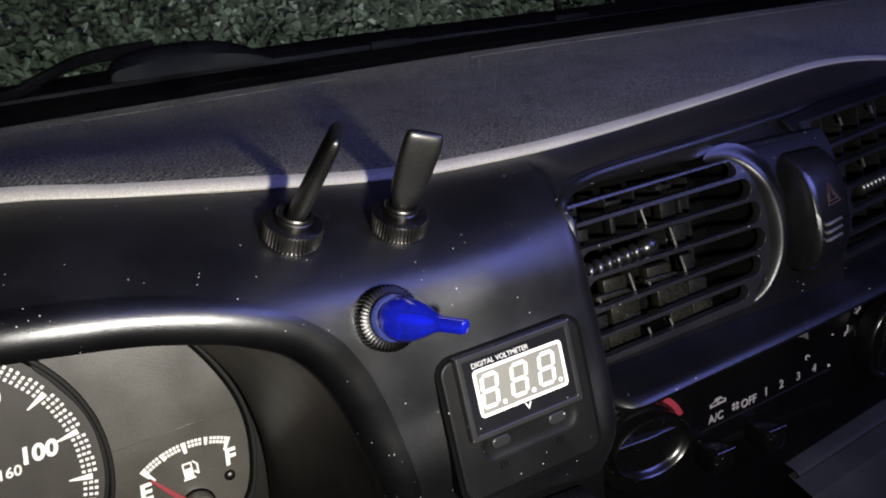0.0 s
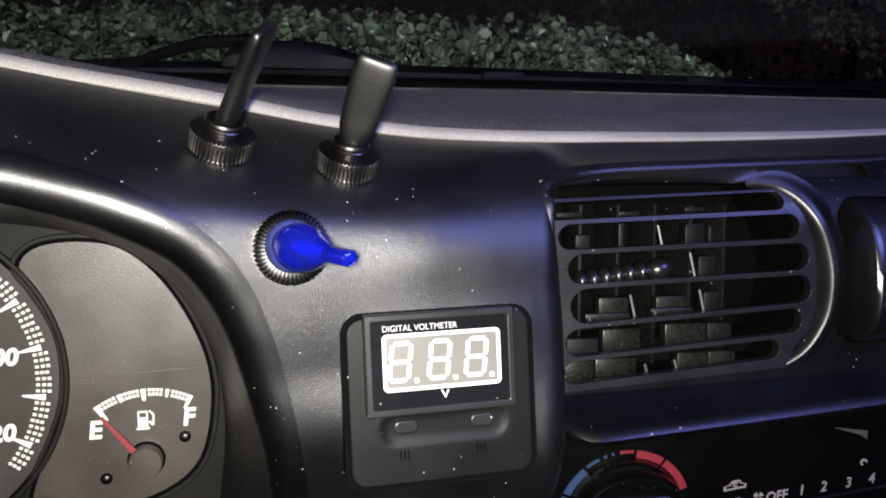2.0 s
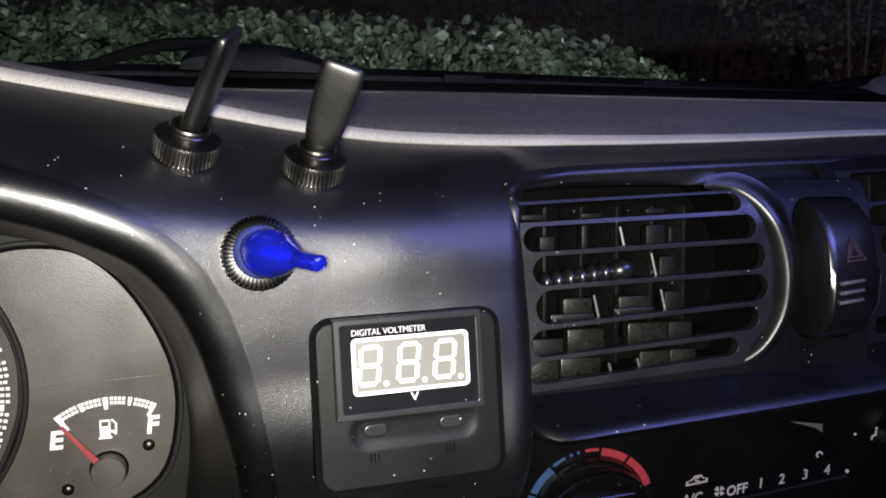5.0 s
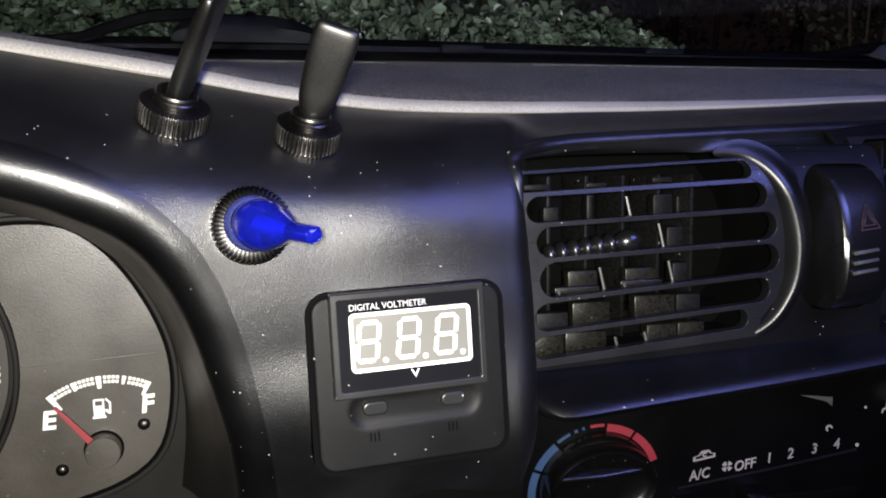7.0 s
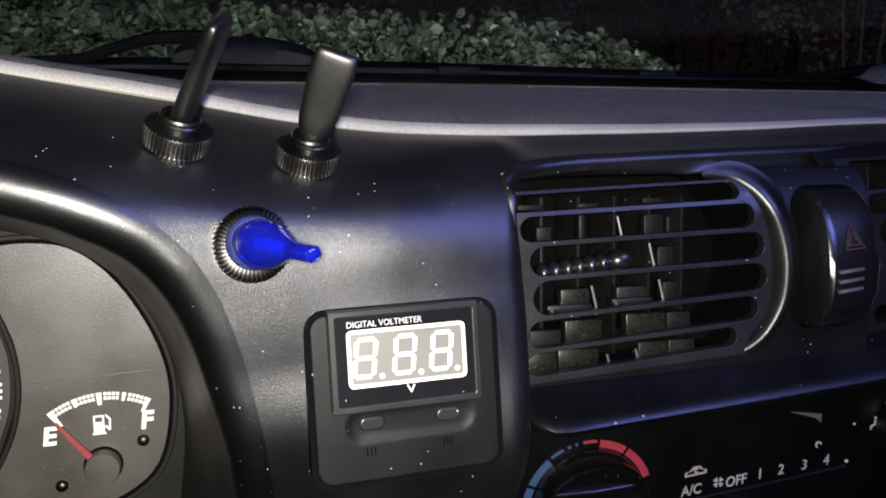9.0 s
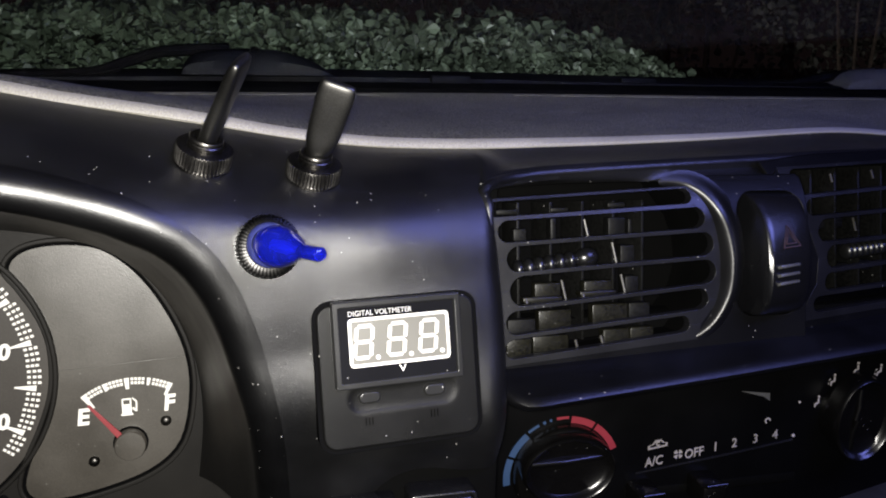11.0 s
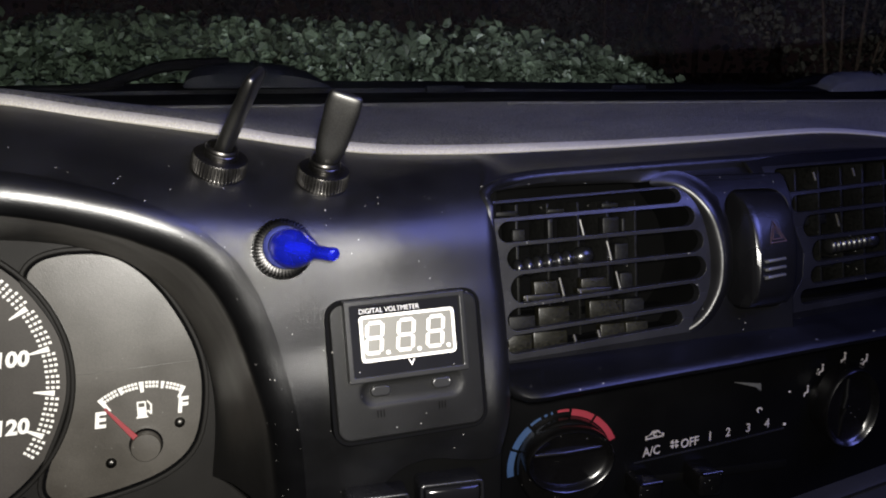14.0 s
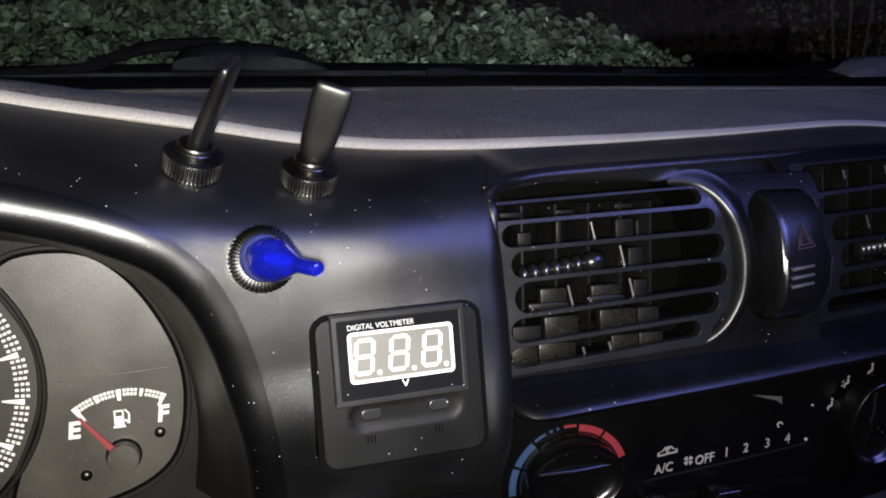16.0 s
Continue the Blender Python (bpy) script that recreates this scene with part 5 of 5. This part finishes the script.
def leaves(name, places, size, mat, parent, rng, flat=0.35, label=""):
    """Many folded leaves, each of four corners and a raised midrib."""
    n = len(places)
    c = np.array(places)
    ln = rng.normal(size=(n, 3)) * [0.6, 0.55, 0.6] + [0, -0.75, 0.55]
    ln /= np.linalg.norm(ln, axis=1)[:, None]
    up = rng.normal(size=(n, 3)) + [0, -0.2, 0.5]
    a = np.cross(ln, up)
    a /= np.linalg.norm(a, axis=1)[:, None]
    b = np.cross(ln, a)
    s = size * rng.uniform(0.6, 1.35, n)[:, None]
    w = s * rng.uniform(0.32, 0.46, n)[:, None]
    v = np.stack([c - b * s * 0.5, c - b * s * 0.1 + a * w + ln * w * flat, c + b * s * 0.28 + a * w * 0.8 + ln * w * flat, c + b * s * 0.55, c + b * s * 0.28 - a * w * 0.8 + ln * w * flat, c - b * s * 0.1 - a * w + ln * w * flat], 1).reshape(-1, 3)
    f = []
    for i in range(n):
        k = 6 * i
        f += [(k, k + 1, k + 2, k + 3), (k, k + 3, k + 4, k + 5)]
    me = bpy.data.meshes.new(name)
    me.from_pydata(v.tolist(), [], f)
    ob = part(name, me, mat, parent, label)
    ob["kind"] = "stuff"
    return ob


rng = np.random.default_rng(7)
HEDGE = [(-4.5, 1.21), (-2.5, 1.24), (-1.2, 1.27), (-0.3, 1.28), (0.3, 1.27), (0.7, 1.255), (1.05, 1.27), (1.3, 1.24), (1.5, 1.20), (1.75, 1.12), (1.95, 1.05), (2.3, 0.85), (2.8, 0.4), (3.1, 0.1)]


def crest(x):
    return float(along(HEDGE, x)[0])


hedge = thing("hedge", (-0.5, 3.5, 0.0), "dense leafy green hedge lit by headlamps at night", "hedge")
rows = []
for i in range(70):
    x = -4.5 + 7.5 * i / 69
    h = crest(x)
    row = []
    for k in range(15):
        a = math.pi * k / 14
        wob = 0.05 * noise.noise(Vector((x * 2.3, k * 0.7, 3.1)))
        row.append(Vector((x, 3.65 - (0.42 + wob) * math.cos(a) * (1 if k < 14 else 1), max(0.0, (h - 0.10 + wob) * min(1, math.sin(a) ** 0.35)))))
    rows.append(row)
part("core", lathe_loft(rows), LEAF_DARK, hedge, "dark inner growth")
pts = []
while len(pts) < 46000:
    x = rng.uniform(-3.2, 2.6)
    h = crest(x)
    u = rng.uniform(0, 1)
    bump = 0.07 * noise.noise(Vector((x * 2.0, u * 4, 0.0))) + 0.035 * noise.noise(Vector((x * 6.0, u * 11, 5.0)))
    if u < 0.72:
        z = h * (1 - 0.62 * (u / 0.72) ** 1.3)
        y = 3.28 - 0.06 * (1 - (z / max(h, 0.1)) ** 6) + 0.16 * (z / max(h, 0.1)) ** 8
    else:
        f = (u - 0.72) / 0.28
        z = h + 0.02 * math.sin(math.pi * f)
        y = 3.38 + 0.65 * f
    if z < 0.05:
        continue
    d = rng.normal(0, 0.035)
    pts.append((x, y + d - bump, z + bump + rng.normal(0, 0.02)))
leaves("leaves", pts, 0.043, LEAF, hedge, rng, label="small glossy green leaves")
sprigs = []
for i in range(240):
    x = rng.uniform(-3, 1.6)
    h = crest(x)
    for k in range(5):
        sprigs.append((x + rng.normal(0, 0.012), 3.45 + rng.normal(0, 0.1), h + 0.015 + 0.018 * k * rng.uniform(0.4, 1.2)))
leaves("sprigs", sprigs, 0.045, LEAF, hedge, rng)


def tree(x, y, h, r, lean, seed):
    t = thing("tree", (x, y, 0), "dark bare-trunked tree in the wood at night", "tree", "trees behind the hedge")
    q = np.random.default_rng(seed)
    path = [(x + lean * k / 8 * 0.6 + q.normal(0, 0.02), y + q.normal(0, 0.02), h * k / 8) for k in range(9)]
    part("trunk", tube([tuple(p) for p in spline(path, 20)], [r * (1 - 0.6 * i / 19) for i in range(20)], 10), BARK, t)
    for k in range(6):
        z = h * q.uniform(0.25, 0.9)
        a = q.uniform(0, 6.28)
        l = q.uniform(0.5, 1.3)
        bx = x + lean * 0.6 * z / h
        part("limb", tube([(bx, y, z), (bx + 0.5 * l * math.cos(a), y + 0.5 * l * math.sin(a), z + 0.25 * l), (bx + l * math.cos(a), y + l * math.sin(a), z + 0.6 * l)], [r * 0.35, r * 0.22, r * 0.08], 6), BARK, t)
    crown = [(x + lean * 0.6 + q.normal(0, 0.9), y + q.normal(0, 0.8), h * q.uniform(0.35, 1.0)) for _ in range(420)]
    leaves("crown", crown, 0.08, LEAF_DARK, t, q)
    return t


for k, (x, y, h, r) in enumerate(((-2.9, 7.6, 6, 0.10), (-1.55, 8.4, 7, 0.085), (-0.55, 7.4, 6, 0.05), (0.55, 8.8, 7, 0.06), (1.1, 8.6, 7.5, 0.10), (1.75, 8.2, 6, 0.05), (2.6, 9.0, 7, 0.08), (4.6, 8.8, 7, 0.09), (5.9, 8.2, 6, 0.08))):
    tree(x, y, h, r, 0.15 * math.sin(k * 2.1), 20 + k)


def shrub(x, y, w, h, seed):
    s = thing("shrub", (x, y, 0), "tangled dark undergrowth shrub beside the hedge", "shrub", "undergrowth shrubs")
    q = np.random.default_rng(seed)
    for k in range(6):
        a = q.uniform(0, 6.28)
        part("stem", tube([(x, y, 0), (x + 0.25 * w * math.cos(a), y + 0.2 * math.sin(a), h * 0.5), (x + 0.5 * w * math.cos(a), y + 0.4 * math.sin(a), h * q.uniform(0.8, 1.1))], [0.02, 0.013, 0.005], 5), BARK, s)
    pl = []
    for c in range(26):
        cx, cy, cz = x + q.normal(0, w * 0.4), y + q.normal(0, w * 0.3), h * q.uniform(0.15, 1.0)
        pl += [(cx + q.normal(0, 0.16), cy + q.normal(0, 0.16), max(0.05, cz + q.normal(0, 0.14))) for _ in range(90)]
    leaves("foliage", pl, 0.055, LEAF_DARK, s, q)


for k, (x, y, w, h) in enumerate(((2.6, 5.6, 0.9, 2.2), (3.6, 6.0, 1.1, 2.6), (4.6, 5.4, 1.0, 2.4), (1.6, 6.6, 0.9, 2.3), (0.2, 6.4, 0.8, 1.6), (-1.2, 6.6, 0.9, 1.6), (-2.6, 6.2, 0.9, 1.7), (5.6, 6.0, 1.1, 2.6))):
    shrub(x, y, w, h, 60 + k)
